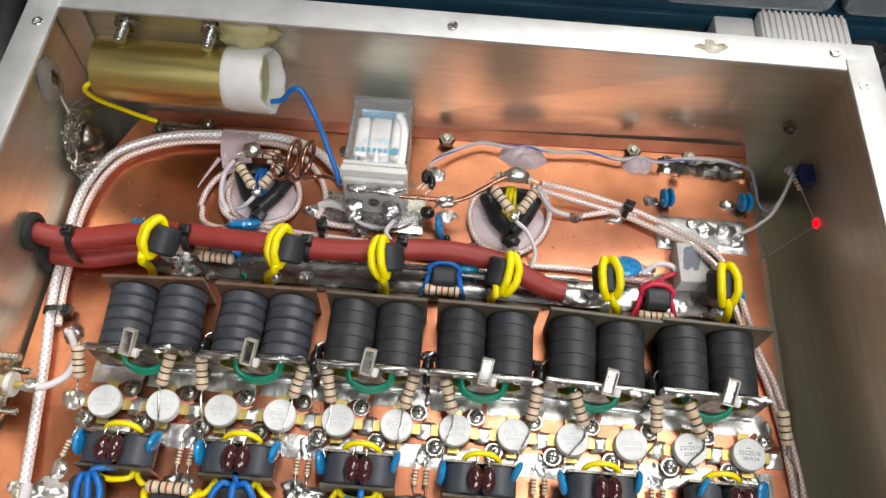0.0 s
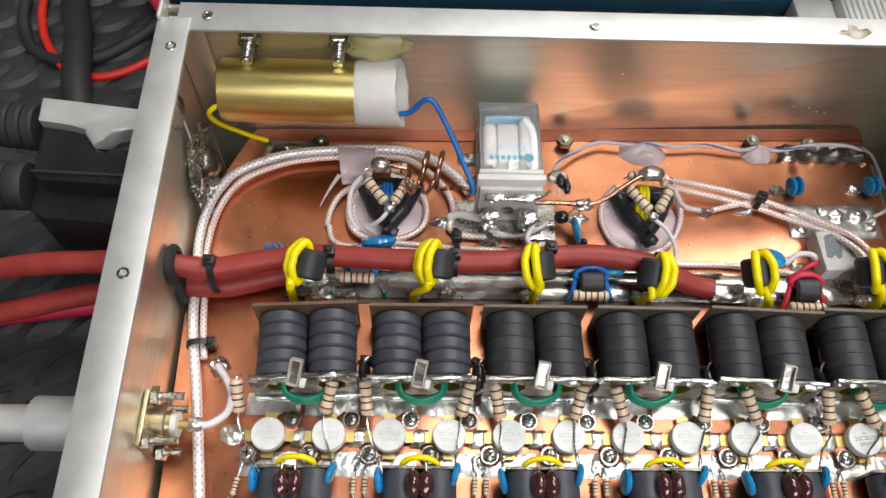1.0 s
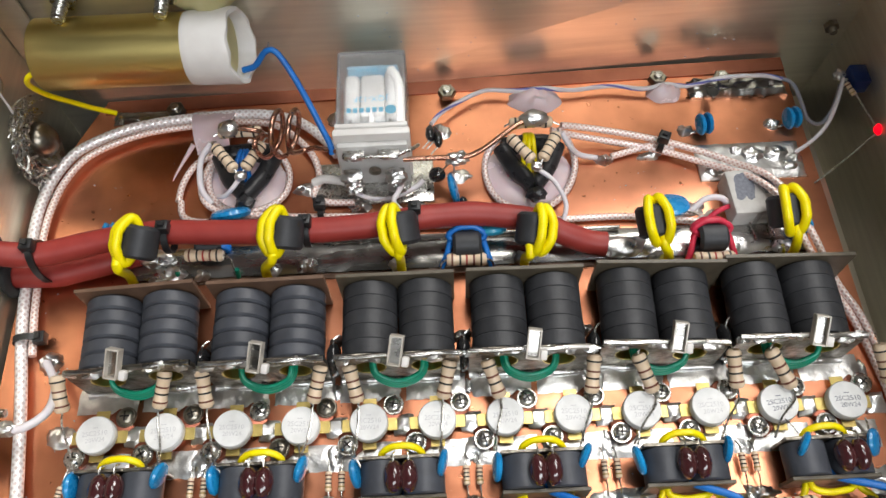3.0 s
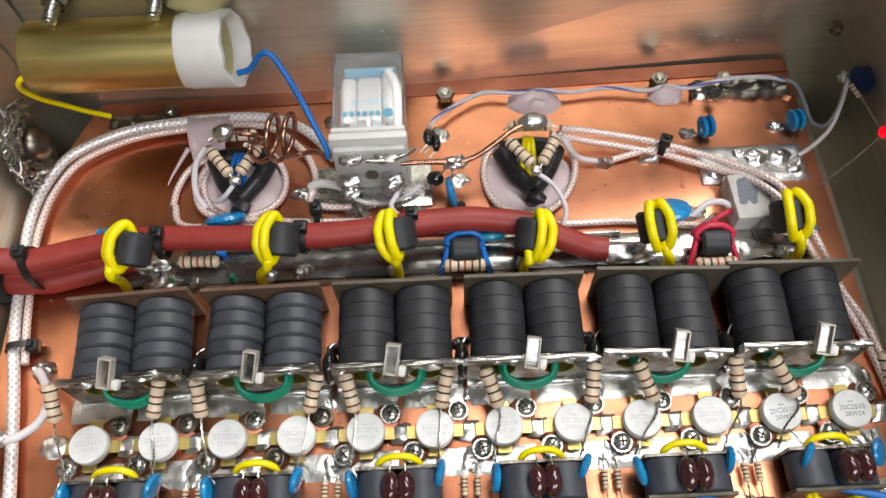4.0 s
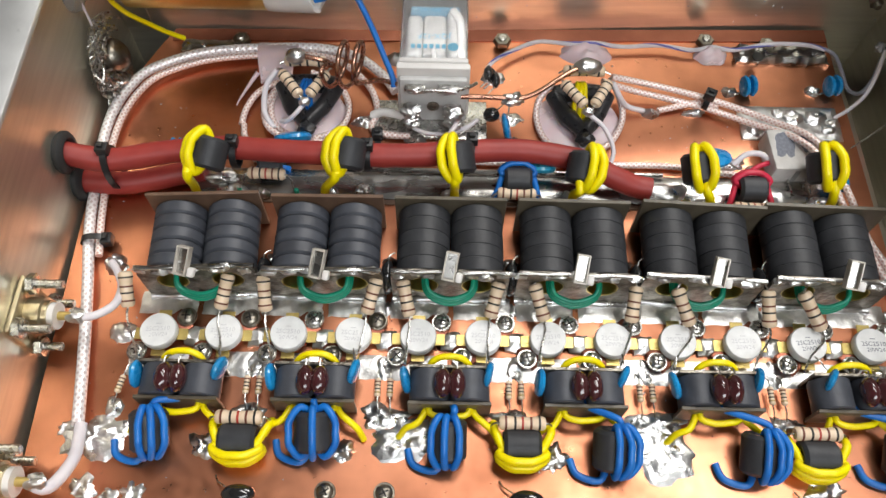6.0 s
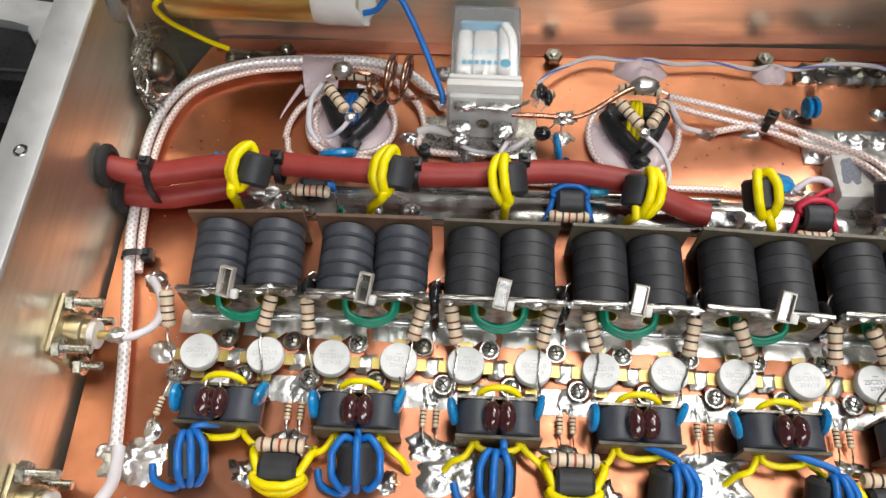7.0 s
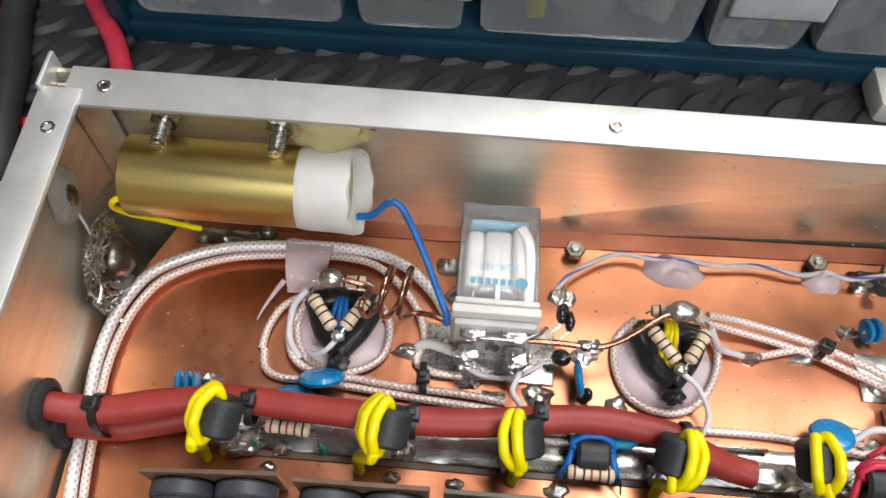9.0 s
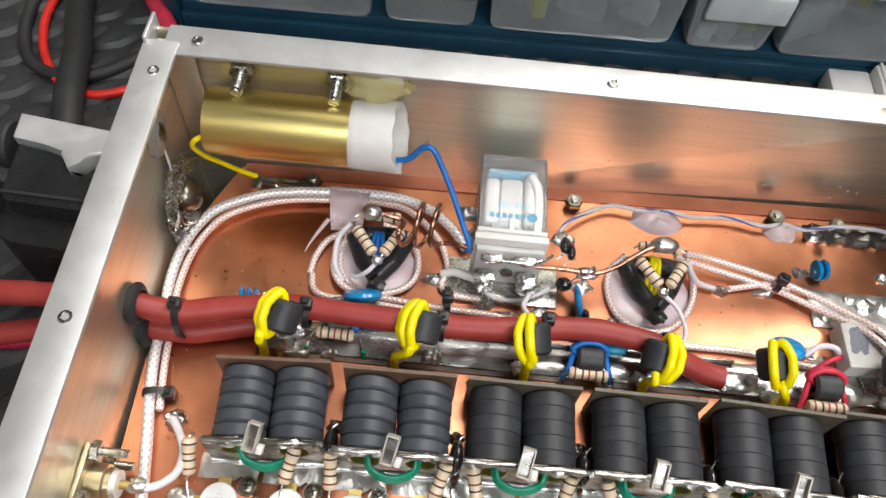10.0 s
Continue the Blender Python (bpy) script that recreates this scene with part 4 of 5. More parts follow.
for x, y in ((-62, -52), (-43, -52)):
    screw(x, y, 0.35, 30, dark=True)


# ---- braided coaxial cables ----
def coax(points, r, material, label, name="coaxial_cable"):
    t = thing(name, label, "cable")
    part("braid", tube(points, r, 12, 1.6), material, t)
    return t


coax([(-144, -33, 5), (-148, -12, 3.5), (-153, 15, 3.2), (-157.5, 36, 3.2), (-159.8, 50, 3.0), (-161, 66, 3.0), (-162.4, 82, 3.6), (-161.2, 97, 4), (-157, 109.5, 4), (-149.5, 119, 4), (-130, 128, 4), (-104, 131.5, 4), (-80, 131.8, 4), (-64, 127.2, 4), (-53, 118, 4), (-47, 110, 3)],
     2.05, COAX_WHITE, "silvery braided coaxial cable bent along the case's edge")
coax([(-152.5, 30, 3), (-155, 45, 3), (-156.6, 60, 3), (-158.6, 78, 3), (-157.4, 94, 3.2), (-153, 107.5, 3.2), (-145, 116.8, 3.2), (-126.5, 125, 3.2), (-102, 128.2, 3.2), (-82, 128.4, 3.2), (-70, 124.4, 3.2), (-58, 112, 3), (-54, 100, 2.5), (-56, 92, 2), (-50, 88.5, 2), (-40, 88, 2)],
     1.4, COAX_PINK, "thin pinkish braided coaxial cable beside the silvery one")
coax([(-109, 92, 2), (-108, 100, 2.4), (-104, 108, 3), (-97, 112, 4), (-90, 113, 5)], 1.32, COAX_PINK, "thin pinkish coaxial cable looping round a glued coil")
coax([(-108, 92, 2), (-106.5, 85.5, 2), (-101, 82.5, 2), (-88, 82, 2), (-60, 79.5, 2), (-40, 78, 2), (-10, 76, 2), (20, 75.5, 2), (60, 76, 2), (85, 73, 2), (100, 71, 2)], 1.32, COAX_PINK, "thin pinkish coaxial cable running behind the red cable")
coax([(-96, 110, 5), (-98, 101, 2.5), (-95, 92, 2), (-87, 86.5, 2), (-77, 86.5, 2), (-69, 91, 2), (-66, 98, 2), (-67, 106, 3), (-72, 112, 6), (-82, 115, 8)], 1.32, COAX_PINK, "thin pinkish coaxial cable looped round the first glued coil")
coax([(-97, 107, 5), (-100, 98, 4.4), (-97, 89, 4), (-88, 84.5, 3), (-76, 84, 2), (-60, 82.5, 2), (-38, 81.5, 2), (-25, 80, 2)], 1.32, COAX_PINK, "thin pinkish coaxial cable leaving the first glued coil")
coax([(18, 111, 9), (12.5, 106, 4), (11.5, 97, 2), (15, 87, 2), (23, 81.5, 2), (33, 81.5, 2), (41, 87, 2), (46, 96, 2), (47, 104, 3), (44, 111, 7), (41, 113, 9)], 1.32, COAX_PINK, "thin pinkish coaxial cable looped round the second glued coil")
coax([(42, 113.5, 11), (52, 114, 8), (68, 111.2, 6.5), (82, 107.2, 6), (96, 101, 6.5), (107, 93.5, 8.6), (115.5, 85, 12.6), (122, 75, 12.6), (128, 60, 9), (133.5, 44, 4), (139, 30, 3), (143.5, 10, 0), (146, -12, -1), (147, -40, -1), (148, -90, -1)], 1.32, COAX_PINK, "pinkish braided coaxial cable crossing to the case's side")
coax([(38, 112, 10), (52, 111.5, 5), (68, 108.5, 3.4), (82, 104.4, 3.2), (96, 97.8, 4), (106, 90.5, 7.4), (113, 81.5, 12.6), (119.5, 72, 12.4), (125.5, 58, 7), (131, 44, 3), (136, 30, 2.5), (139.5, 10, 2.0), (141, -12, 2.0), (141, -40, 2), (142, -90, 2)], 1.32, COAX_PINK, "pinkish braided coaxial cable crossing to the case's side")
coax([(62, 103.6, 2.2), (71, 106, 2.4), (79, 107.2, 3.4), (87, 105.6, 3.4)], 1.32, COAX_PINK, "short pinkish coaxial stub with a soldered end")
joint(59, 103.4, 4.2, 2.6, 2.6, 140)
zip_tie((81.6, 106, 5.0), (90, 0, 65), 2.6, 3.6)
zip_tie((-53, 86, 3), (90, 0, 94), 5.0, 2.4, head=(-1, 2.4))
zip_tie((-155, 36, 3.4), (90, 0, 5), 4.6, 3.4, head=(4.5, -1))

# ---- the glued coil clusters ----
def glued_coil(x, y, wire, k):
    t = thing("wound_core", "taped black ring core set in pinkish hot glue with %s wire" % ("blue" if k == 0 else "yellow"), "choke", "glued ring cores", at=(x, y, 0))
    part("glue_bed", puddle(0, 0, 0.05, 17, 15.5, 1.6, k + 2, 0.12, 0.2), GLUE, t, "translucent pinkish glue puddle")
    for a, b in (((-10, 9, 6), (1, -9, 5)), ((1, -9, 5), (11, 9, 6)), ((11, 9, 6), (-10, 9, 6))):
        m = Vector(a).lerp(Vector(b), 0.5)
        out = Vector((m.x, m.y, 0)).normalized() * 1.6
        part("taped_side", tube([a, tuple(m + out), b], 3.7, 12, 1.5, wobble=0.2), TAPE, t)
    part("tie_knot", blob(1.5, -13.2, 6, 3.6, 3.0, 3.2, seed=k + 8, rough=0.4), TAPE, t)
    for q in range(3):
        part("winding_turn", tube([(-2 + 2 * q, -2, 4), (-2.4 + 2.2 * q, 2, 9), (-1.5 + 1.5 * q, 8, 13.5 if k else 9.5), (-1 + q, 12, 10 if k else 7)], 0.9, 8, 1.2), wire, t)
    return t


TRI = ((0.14, BAND_BLACK), (0.38, BAND_BLACK), (0.56, BAND_BLACK), (0.84, BAND_BLACK))
for k, (x, y, wire) in enumerate(((-83.0, 100.5, BLUE), (28.5, 98.5, YELLOW))):
    glued_coil(x, y, wire, k)
    dx, dy = (0, 0) if k == 0 else (0.5, 0)
    a, b = (x - 8.5 + dx, y + 5, 18.5), (x - 0.5 + dx, y - 5.0, 17.0)
    resistor("resistor", a, b, 2.3, [[a, (a[0] - 1.5, a[1] + 2.5, 18), (a[0] - 1, a[1] + 5, 15)], [b, (b[0] + 1.2, b[1] - 2, 16)]], TRI, "tan banded resistor in a triangle over the glued coil", "triangle resistors")
    a, b = (x + 9.5 + dx, y + 5.5, 18.5), (x + 3.2 + dx, y - 4.8, 17.0)
    resistor("resistor", a, b, 2.3, [[a, (a[0] + 1, a[1] + 2.5, 18), (a[0] + 1, a[1] + 5, 15)], [b, (b[0] - 1, b[1] - 2, 16)]], TRI, "tan banded resistor in a triangle over the glued coil", "triangle resistors")
    a, b = (x - 8 + dx, y + 12, 17.5), (x + 8.5 + dx, y + 12, 17.5)
    resistor("resistor", a, b, 2.2, [[a, (a[0] - 2, a[1] - 1, 17)], [b, (b[0] + 2.5, b[1] - 1, 17)]], TRI, "tan banded resistor in a triangle over the glued coil", "triangle resistors")
    s = thing("solder_ball", "large shiny ball of solder joining coil and resistors", "solder", at=(x + (-2.8 if k == 0 else 1.5), y + 10.5, 22))
    part("ball", blob(0, 0, 0, 4.0 if k == 0 else 5.4, 3.4, 3.0, seed=k + 30, rough=0.12), TIN, s)
    s = thing("solder_ball", "small shiny ball of solder at the resistor ends", "solder", at=(x + 1.5, y - 7, 15.5))
    part("ball", blob(0, 0, 0, 2.2, 2.0, 1.8, seed=k + 33, rough=0.25), TIN, s)
    w = thing("link_wire", "short white insulated link wire", "wire")
    if k == 0:
        part("wire", tube([(x + 1, y - 8, 15), (x - 2, y - 11, 13), (x - 6, y - 11.5, 9), (x - 9, y - 9.5, 6)], 0.9, 8, 1.2), WHITE_WIRE, w)
    else:
        part("wire", tube([(x + 2, y - 8, 15), (x + 8, y - 12, 12), (x + 12, y - 19, 7), (x + 10, y - 26, 3)], 0.9, 8, 1.2), WHITE_WIRE, w)
w = thing("link_wire", "short white insulated link wire", "wire")
part("wire", tube([(-94, 109, 16), (-98.5, 104, 12), (-99, 95, 7), (-95, 89, 4)], 1.2, 8, 1.2), WHITE_WIRE, w)
w = thing("link_wire", "short white insulated link wire", "wire")
part("wire", tube([(41, 107, 15), (44.5, 104, 10), (49, 104, 4), (56, 103, 2.5)], 1.1, 8, 1.2), WHITE_WIRE, w)

# bare copper coil and link to the relay
coil = thing("air_coil", "bare copper wire coil of three turns beside the relay", "coil")
pts = [(-85, 111.5, 22), (-79, 110.5, 21.5), (-73, 109, 21)]
for j in range(0, 22):
    a = 2 * math.pi * j / 10 + 2.6
    pts.append((-72.0 + j * 0.62 + 2.6 * math.cos(a), 108.0 + 8.2 * math.cos(a), 21 + 9.4 * math.sin(a)))
pts += [(-57, 103, 17), (-52, 101.5, 20), (-45, 99.5, 20)]
part("wire", tube(pts, 1.0, 9, 1.0), COPPER_WIRE, coil)
ln = thing("copper_link", "bent bare copper wire linking relay and coil", "wire")
part("wire", tube([(-20, 96.5, 17), (-8, 96.5, 17), (2, 96, 17), (9, 98, 18), (16, 102, 20), (24, 107, 21.5), (30, 109, 22)], 1.0, 9, 1.2), COPPER_WIRE, ln)
part("splice", blob(0, 95.8, 16.5, 4.2, 2.6, 2.6, seed=44, rough=0.5), TIN, ln, "soldered wire twist")

# ---- the relay ----
relay = thing("relay", "clear-cased power relay lying on its side with white base", "relay", at=(-31, 103, 0))
for b in ((-12.8, 0, 28.6, 12.8, 37, 29.5), (-13.2, 0, 2.0, -12.4, 37, 28.6), (12.4, 0, 2.0, 13.2, 37, 28.6), (-12.4, 36.2, 2.0, 12.4, 37, 28.6)):
    ob = part("case_panel", box(*b, 0.35), CLEAR, relay, "clear plastic")
    ob.visible_shadow = False
part("case_lip", box(-13.4, -0.2, 2.0, 13.4, 1.6, 30.0, 0.5), WHITE_PLASTIC, relay, "translucent white rim of the case")
part("base", box(-14.2, -3.6, 1.4, 14.2, -0.4, 29.6, 0.8), WHITE_PLASTIC, relay, "white plastic base")
part("socket", box(-13.2, -6.4, 1.2, 13.2, -3.7, 26, 1.0), PALE_GREY, relay, "pale grey terminal face")
part("bobbin", lathe([(0, 0), (8.6, 0), (8.6, 1.5), (6.6, 1.6), (6.6, 19), (8.6, 19.2), (8.6, 20.6), (0, 20.6)], Matrix.Translation((0, 9, 13)) @ Matrix.Rotation(radians(-90), 4, "X"), 24), BLUE_CASE_GLASS, relay, "pale taped coil inside")
part("contact_carrier", box(-10.4, 9, 14, -4.6, 29.5, 24.4, 2.2, seg=3), PALE_GREY, relay, "milky contact carrier")
part("contact_carrier", box(4.4, 9, 14, 10.2, 31.5, 25.0, 2.4, seg=3), PALE_GREY, relay, "milky contact carrier")
part("bridge", box(-4.8, 10, 14, 4.6, 30, 23.6, 2.0), PALE_GREY, relay, "pale bridge between the carriers")
part("frame", box(-10.8, 2.2, 2.2, 10.8, 33, 6, 0.8), BLUE_CASE_GLASS, relay, "pale inner frame")
part("yoke", box(-9.4, 31.8, 5, 9.4, 33.4, 24, 0.4), mat("blue_end_plate", (0.22, 0.42, 0.56), (0.3, 0.5, 0.62), rough=0.35, scale=120), relay, "blue end plate")
part("contact_post", box(-0.8, 1.7, 20, 0.8, 10, 27.2, 0.3), WHITE_PLASTIC, relay)
part("contact_post", tube([(9.6, 2.2, 22), (10.2, 12, 24), (9.8, 24, 25.6), (7, 30, 25.6)], 1.7, 10, 1.5), WHITE_PLASTIC, relay, "white sleeved wire inside the case")
for x in (-7.5, 6.5):
    part("contact_spring", box(x - 2.6, 1.7, 15, x + 2.6, 8.6, 15.8, 0.2, seg=1), STEEL, relay, "bright contact spring inside the case")
    part("contact_spring", box(x - 0.5, 2.0, 16, x + 0.5, 7.6, 25, 0.2, seg=1), STEEL, relay, "bright contact spring inside the case")
part("mounting_plate", box(-24, -15.5, 0.1, 22, 4, 1.3, 0.4), STEEL, relay, "steel mounting plate")
for x, z, s in ((-8.5, 13.5, 1), (8, 13.5, 2), (-8.5, 7.5, 3), (8, 7.0, 4)):
    part("terminal", box(x - 3.2, -14, z - 0.5, x + 3.2, -8, z + 0.5, 0.2), STEEL, relay)
    part("solder_joint", blob(x, -12, z + 0.6, 4.0, 3.0, 2.2, seed=s + 50, rough=0.45), TIN, relay)
for x in (-11, 2):
    part("terminal", box(x, -9.5, 22.5, x + 8, -6, 24.0, 0.3), STEEL, relay)
    part("solder_joint", blob(x + 4, -9.4, 23.5, 3.8, 1.5, 1.4, seed=int(x) + 70, rough=0.4), TIN, relay)
part("jumper", tube([(-7, -9.6, 24), (0, -9.8, 24.4), (7, -9.6, 24), (13, -7, 23), (17, -3, 21)], 0.7, 8, 1.2), STEEL, relay, "tinned jumper wire")
part("rivet", lathe([(0, 0), (2.4, 0), (2.4, 0.8), (1.2, 0.9), (1.0, 0.3), (0, 0.3)], Matrix.Translation((0, -8, 13)) @ Matrix.Rotation(radians(90), 4, "X"), 18), STEEL_DARK, relay)
part("jumper", tube([(-8, -13, 5), (-2, -15, 4), (6, -15, 4), (14, -12, 5), (18, -9, 6)], 0.9, 8, 1.2), WHITE_WIRE, relay, "white insulated jumper")
flip = Matrix.Translation((0, 13.0, 29.54)) @ Matrix.Rotation(math.pi, 4, "Z")
lettering("marking", "JQX-12F", 3.6, INK_BLUE, relay, flip)
lettering("marking", "30A-AC", 2.6, INK_BLUE, relay, Matrix.Translation((-2, 27, 29.54)) @ Matrix.Rotation(math.pi, 4, "Z"))
part("brand_mark", lathe([(0, 0), (2.1, 0), (2.1, 0.06), (0, 0.06)], Matrix.Translation((7.4, 7.6, 29.5)), 20), INK_BLUE, relay, "round blue printed mark")
for q in range(6):
    part("brand_bar", box(-9 + q * 2.4, 6.6, 29.48, -7.4 + q * 2.4, 8.8, 29.56), INK_BLUE, relay)
for k, (x, y, z) in enumerate(((-9.5, 105, 21), (-6.5, 103.5, 19), (-8, 107, 17.5))):
    dipped_cap(x, y, z, 1.8, 3.6, 2.6, CAP_BLACK, "glossy black dipped capacitor at the relay's side", [[(x, y - 3, z), (x - 3, y - 6, z - 1)]], "black relay capacitors")
disc_cap(-1.5, 88.5, 7.5, 13, 3.0, (0, 78, 6), label="blue disc capacitor standing beside the relay", leads=[[(-1, 93, 12), (-1, 95, 15)], [(-1.5, 84, 3), (-3, 82, 1)]], group="blue capacitors")
dipped_cap(2.0, 84.5, 3.4, 1.8, 2.4, 3.0, CAP_BLACK, "glossy black dipped part beside the blue disc", (), "black relay capacitors")
dipped_cap(-7.5, 95, 8, 3.4, 3.0, 3.0, CAP_BLACK, "glossy black dipped part at the relay terminals", [[(-7, 94, 10), (-3, 95, 15)]], "black relay capacitors")
for k, (x, y, rx, ry, h) in enumerate(((-14, 84, 6, 4, 1.6), (1, 99, 5, 3, 1.0), (-58, 96, 6, 3, 2.5), (-6, 121, 5, 4, 1.6), (-47, 130, 6, 3.5, 2.5), (-44, 118, 4, 4, 2), (-30, 82, 5, 2.4, 2.0), (12, 82, 4, 4, 1.5), (-99, 77, 4, 2.4, 2.5), (-124, 80, 4, 3, 2.5),
                                       (-38, 86.5, 5, 2.4, 2), (77, 104, 5, 2, 1.5))):
    joint(x, y, rx, ry, h, k + 160)
w = thing("sleeved_lead", "translucent white sleeved lead at the relay", "wire")
part("sleeve", tube([(-56, 97, 3), (-52, 97.5, 5), (-46, 95.5, 6.5), (-41, 93.5, 7.5)], 1.8, 10, 1.2), WHITE_PLASTIC, w)
w = thing("link_wire", "white wire from the relay down to the yellow choke", "wire")
part("wire", tube([(-21, 92, 8), (-22, 86, 12), (-24, 80, 14), (-21, 74, 17), (-19.5, 70, 20)], 1.0, 8, 1.2), WHITE_WIRE, w)
w = thing("blue_wire", "thin blue insulated wire from brass tube to relay", "wire")
part("wire", tube([(-78, 127, 36), (-73, 127, 38), (-68, 128, 44), (-64, 127.5, 44), (-59, 122, 38), (-54, 114, 32), (-50, 107, 26), (-47, 101.5, 22), (-46.5, 99, 19)], 1.15, 9, 1.2), BLUE, w)
part("bare_end", tube([(-70, 128, 40), (-67.5, 128.5, 44), (-66, 128.5, 48)], 0.35, 6, 1.2), STEEL, w)

# ---- the brass tube capacitor on the back wall ----
CY, CZ, CR = 131.5, 44.0, 13.0
brass = thing("brass_tube", "polished brass tube mounted along the back wall", "tube", at=(-150, CY, CZ))
alongx = Matrix.Rotation(radians(90), 4, "Y")
part("tube", lathe([(0, 0.4), (11.8, 0.4), (CR - 0.4, 0), (CR, 0.4), (CR, 56.6), (CR - 0.4, 57), (CR - 1.0, 57)], alongx, 48), BRASS, brass)
bm = lathe([(CR - 1.6, 52), (CR + 0.1, 54.5), (CR + 0.5, 57), (CR + 0.6, 66), (CR + 0.9, 74), (CR + 0.6, 75.4), (CR - 0.9, 75.4), (CR - 1.5, 74), (CR - 1.6, 56)], alongx, 40, closed=True)
for v in bm.verts:  # the loose end is cut askew and ragged
    if v.co.x > 70:
        v.co.x += -2.4 - 2.2 * (0.88 * v.co.z - 0.48 * v.co.y) / CR + 1.3 * noise.noise(v.co * 0.16)
        v.co.z += 0.8 * noise.noise(v.co * 0.12 + Vector((4, 0, 0)))
part("end_collar", bm, WHITE_PLASTIC, brass, "loose white plastic sleeve with a ragged end")
part("glue_plug", lathe([(0, 65), (7, 66.5), (CR - 2.2, 69), (CR - 1.7, 67), (CR - 1.7, 60), (0, 60)], alongx, 24), GLUE_YELLOW, brass, "amber glue filling the sleeve")
part("glue_flap", blob(64, 10.6, 16.5, 12.5, 4.8, 8.6, seed=12, rough=0.3), GLUE_YELLOW, brass, "amber glue bonding the sleeve to the wall")
for x in (-138, -102):
    b = thing("stud", "steel stud with nut and spring washer in the case wall", "bolt", "brass tube studs", at=(x, YB, 59.0), turn=(90, 0, 0))
    part("thread", rod((0, 0, -0.5), (0, 0, 14), 2.2, 14), STEEL, b)
    for j in range(9):
        part("thread_turn", ring(2.5, 1.9, 0.55, Matrix.Translation((0, 0, 5.4 + j * 0.85)), 14, 0.2), STEEL, b)
    part("nut", lathe([(0, 1.5), (4.2, 1.5), (4.7, 2.0), (4.7, 4.4), (4.2, 4.9), (0, 4.9)], seg=6), STEEL, b)
    part("washer", ring(4.6, 2.0, 0.9, Matrix.Translation((0, 0, 0.8)), 18, 0.2), STEEL, b)
w = thing("yellow_wire", "thick yellow wire from the brass tube to the board", "wire")
part("wire", tube([(-149, 123.5, 45), (-153, 121.5, 44), (-155.5, 122, 39), (-154, 125.5, 29), (-150, 130, 19), (-145, 133, 11), (-139, 135, 5)], 1.05, 9, 1.2), YELLOW, w)

# earth braid and its bolt in the corner
lug = thing("earth_lug", "frayed earth braid bolted to the case's corner", "earth lug", at=(-163, 115.5, 14))
m = Matrix.Rotation(radians(62), 4, "Y") @ Matrix.Rotation(radians(-12), 4, "X")
part("bolt_head", lathe([(0, 7.2), (3.0, 7.0), (5.8, 5.4), (7.3, 2.4), (7.3, 0.5), (0, 0.5)], m, 26), STEEL_DARK, lug, "rounded dark bolt head")
part("eyelet", ring(11.5, 5.0, 1.4, m, 28, 0.4), BUS, lug)
rng = random.Random(5)
for j in range(80):
    a = rng.uniform(0.6, 3.4)
    r0 = rng.uniform(8.5, 14.5)
    p = [(rng.uniform(-2, 4), r0 * math.cos(a + q * 0.35) * 1.25, r0 * math.sin(a + q * 0.35) * 1.2 + q * 0.6) for q in range(4)]
    p[-1] = (p[-1][0] + rng.uniform(-1, 3), p[-1][1] + rng.uniform(-3, 4), p[-1][2] + rng.uniform(0, 5))
    part("strand", tube(p, 0.5, 5, 2.0), STEEL, lug)
for j in range(26):
    p = [(rng.uniform(-2, 4), -8 - 3 * q + rng.uniform(-1, 1), -3 - 4 * q + rng.uniform(-1.5, 1.5)) for q in range(4)]
    part("strand", tube(p, 0.5, 5, 2.0), STEEL, lug)
g = thing("glue_dab", "clear glue dab on the case's side wall", "glue", at=(XL + 0.7, 119, 48))
part("dab", blob(0, 0, 0, 2.6, 8.6, 11.0, seed=3, rough=0.12), GLUE_CLEAR, g)
part("dark_spot", blob(2.0, 0.5, 0.5, 1.3, 3.0, 5.0, seed=4, rough=0.1), BUS, g, "dark fitting under the glue")
part("thread", tube([(1.4, -1, -7), (2, -3, -18), (3, -9, -32), (3.5, -18, -44)], 0.5, 6, 2), WHITE_WIRE, g, "pale thread of glue")
s = thing("tinned_strap", "tinned strap soldered to the back of the board", "strap")
part("strap", sheet(-141, 131.5, -112, 138, 0.05, 2.4, 1.2, 0.8, seed=8), BUS, s)
d = thing("glue_drape", "milky glue sheet holding down the coaxial cables", "glue")
bm = bmesh.new()
rows = []
for j in range(13):
    v = j / 12
    row = []
    for i in range(9):
        u = i / 8
        y = 134 - 20 * v
        z = 4.5 + 3.6 * math.sin(math.pi * min(1, v * 1.15)) + 0.5 * noise.noise(Vector((u * 3, v * 4, 1)))
        row.append((-107 + 18 * u + (3 - 5 * u) * v, y + 1.4 * noise.noise(Vector((u * 3, v, 5))), z * (1 if v < 0.9 else 0.5)))
    rows.append(row)
tops = [[bm.verts.new(p) for p in r] for r in rows]
lows = [[bm.verts.new((p[0], p[1], p[2] - 1.0)) for p in r] for r in rows]
for grid in (tops, lows):
    for a, b in zip(grid, grid[1:]):
        for i in range(8):
            bm.faces.new((a[i], a[i + 1], b[i + 1], b[i]))
for i in range(8):
    bm.faces.new((tops[0][i], tops[0][i + 1], lows[0][i + 1], lows[0][i]))
    bm.faces.new((tops[-1][i], tops[-1][i + 1], lows[-1][i + 1], lows[-1][i]))
for a, b, c, e in zip(tops, tops[1:], lows, lows[1:]):
    bm.faces.new((a[0], b[0], e[0], c[0]))
    bm.faces.new((a[8], b[8], e[8], c[8]))
part("sheet", bm, GLUE, d)
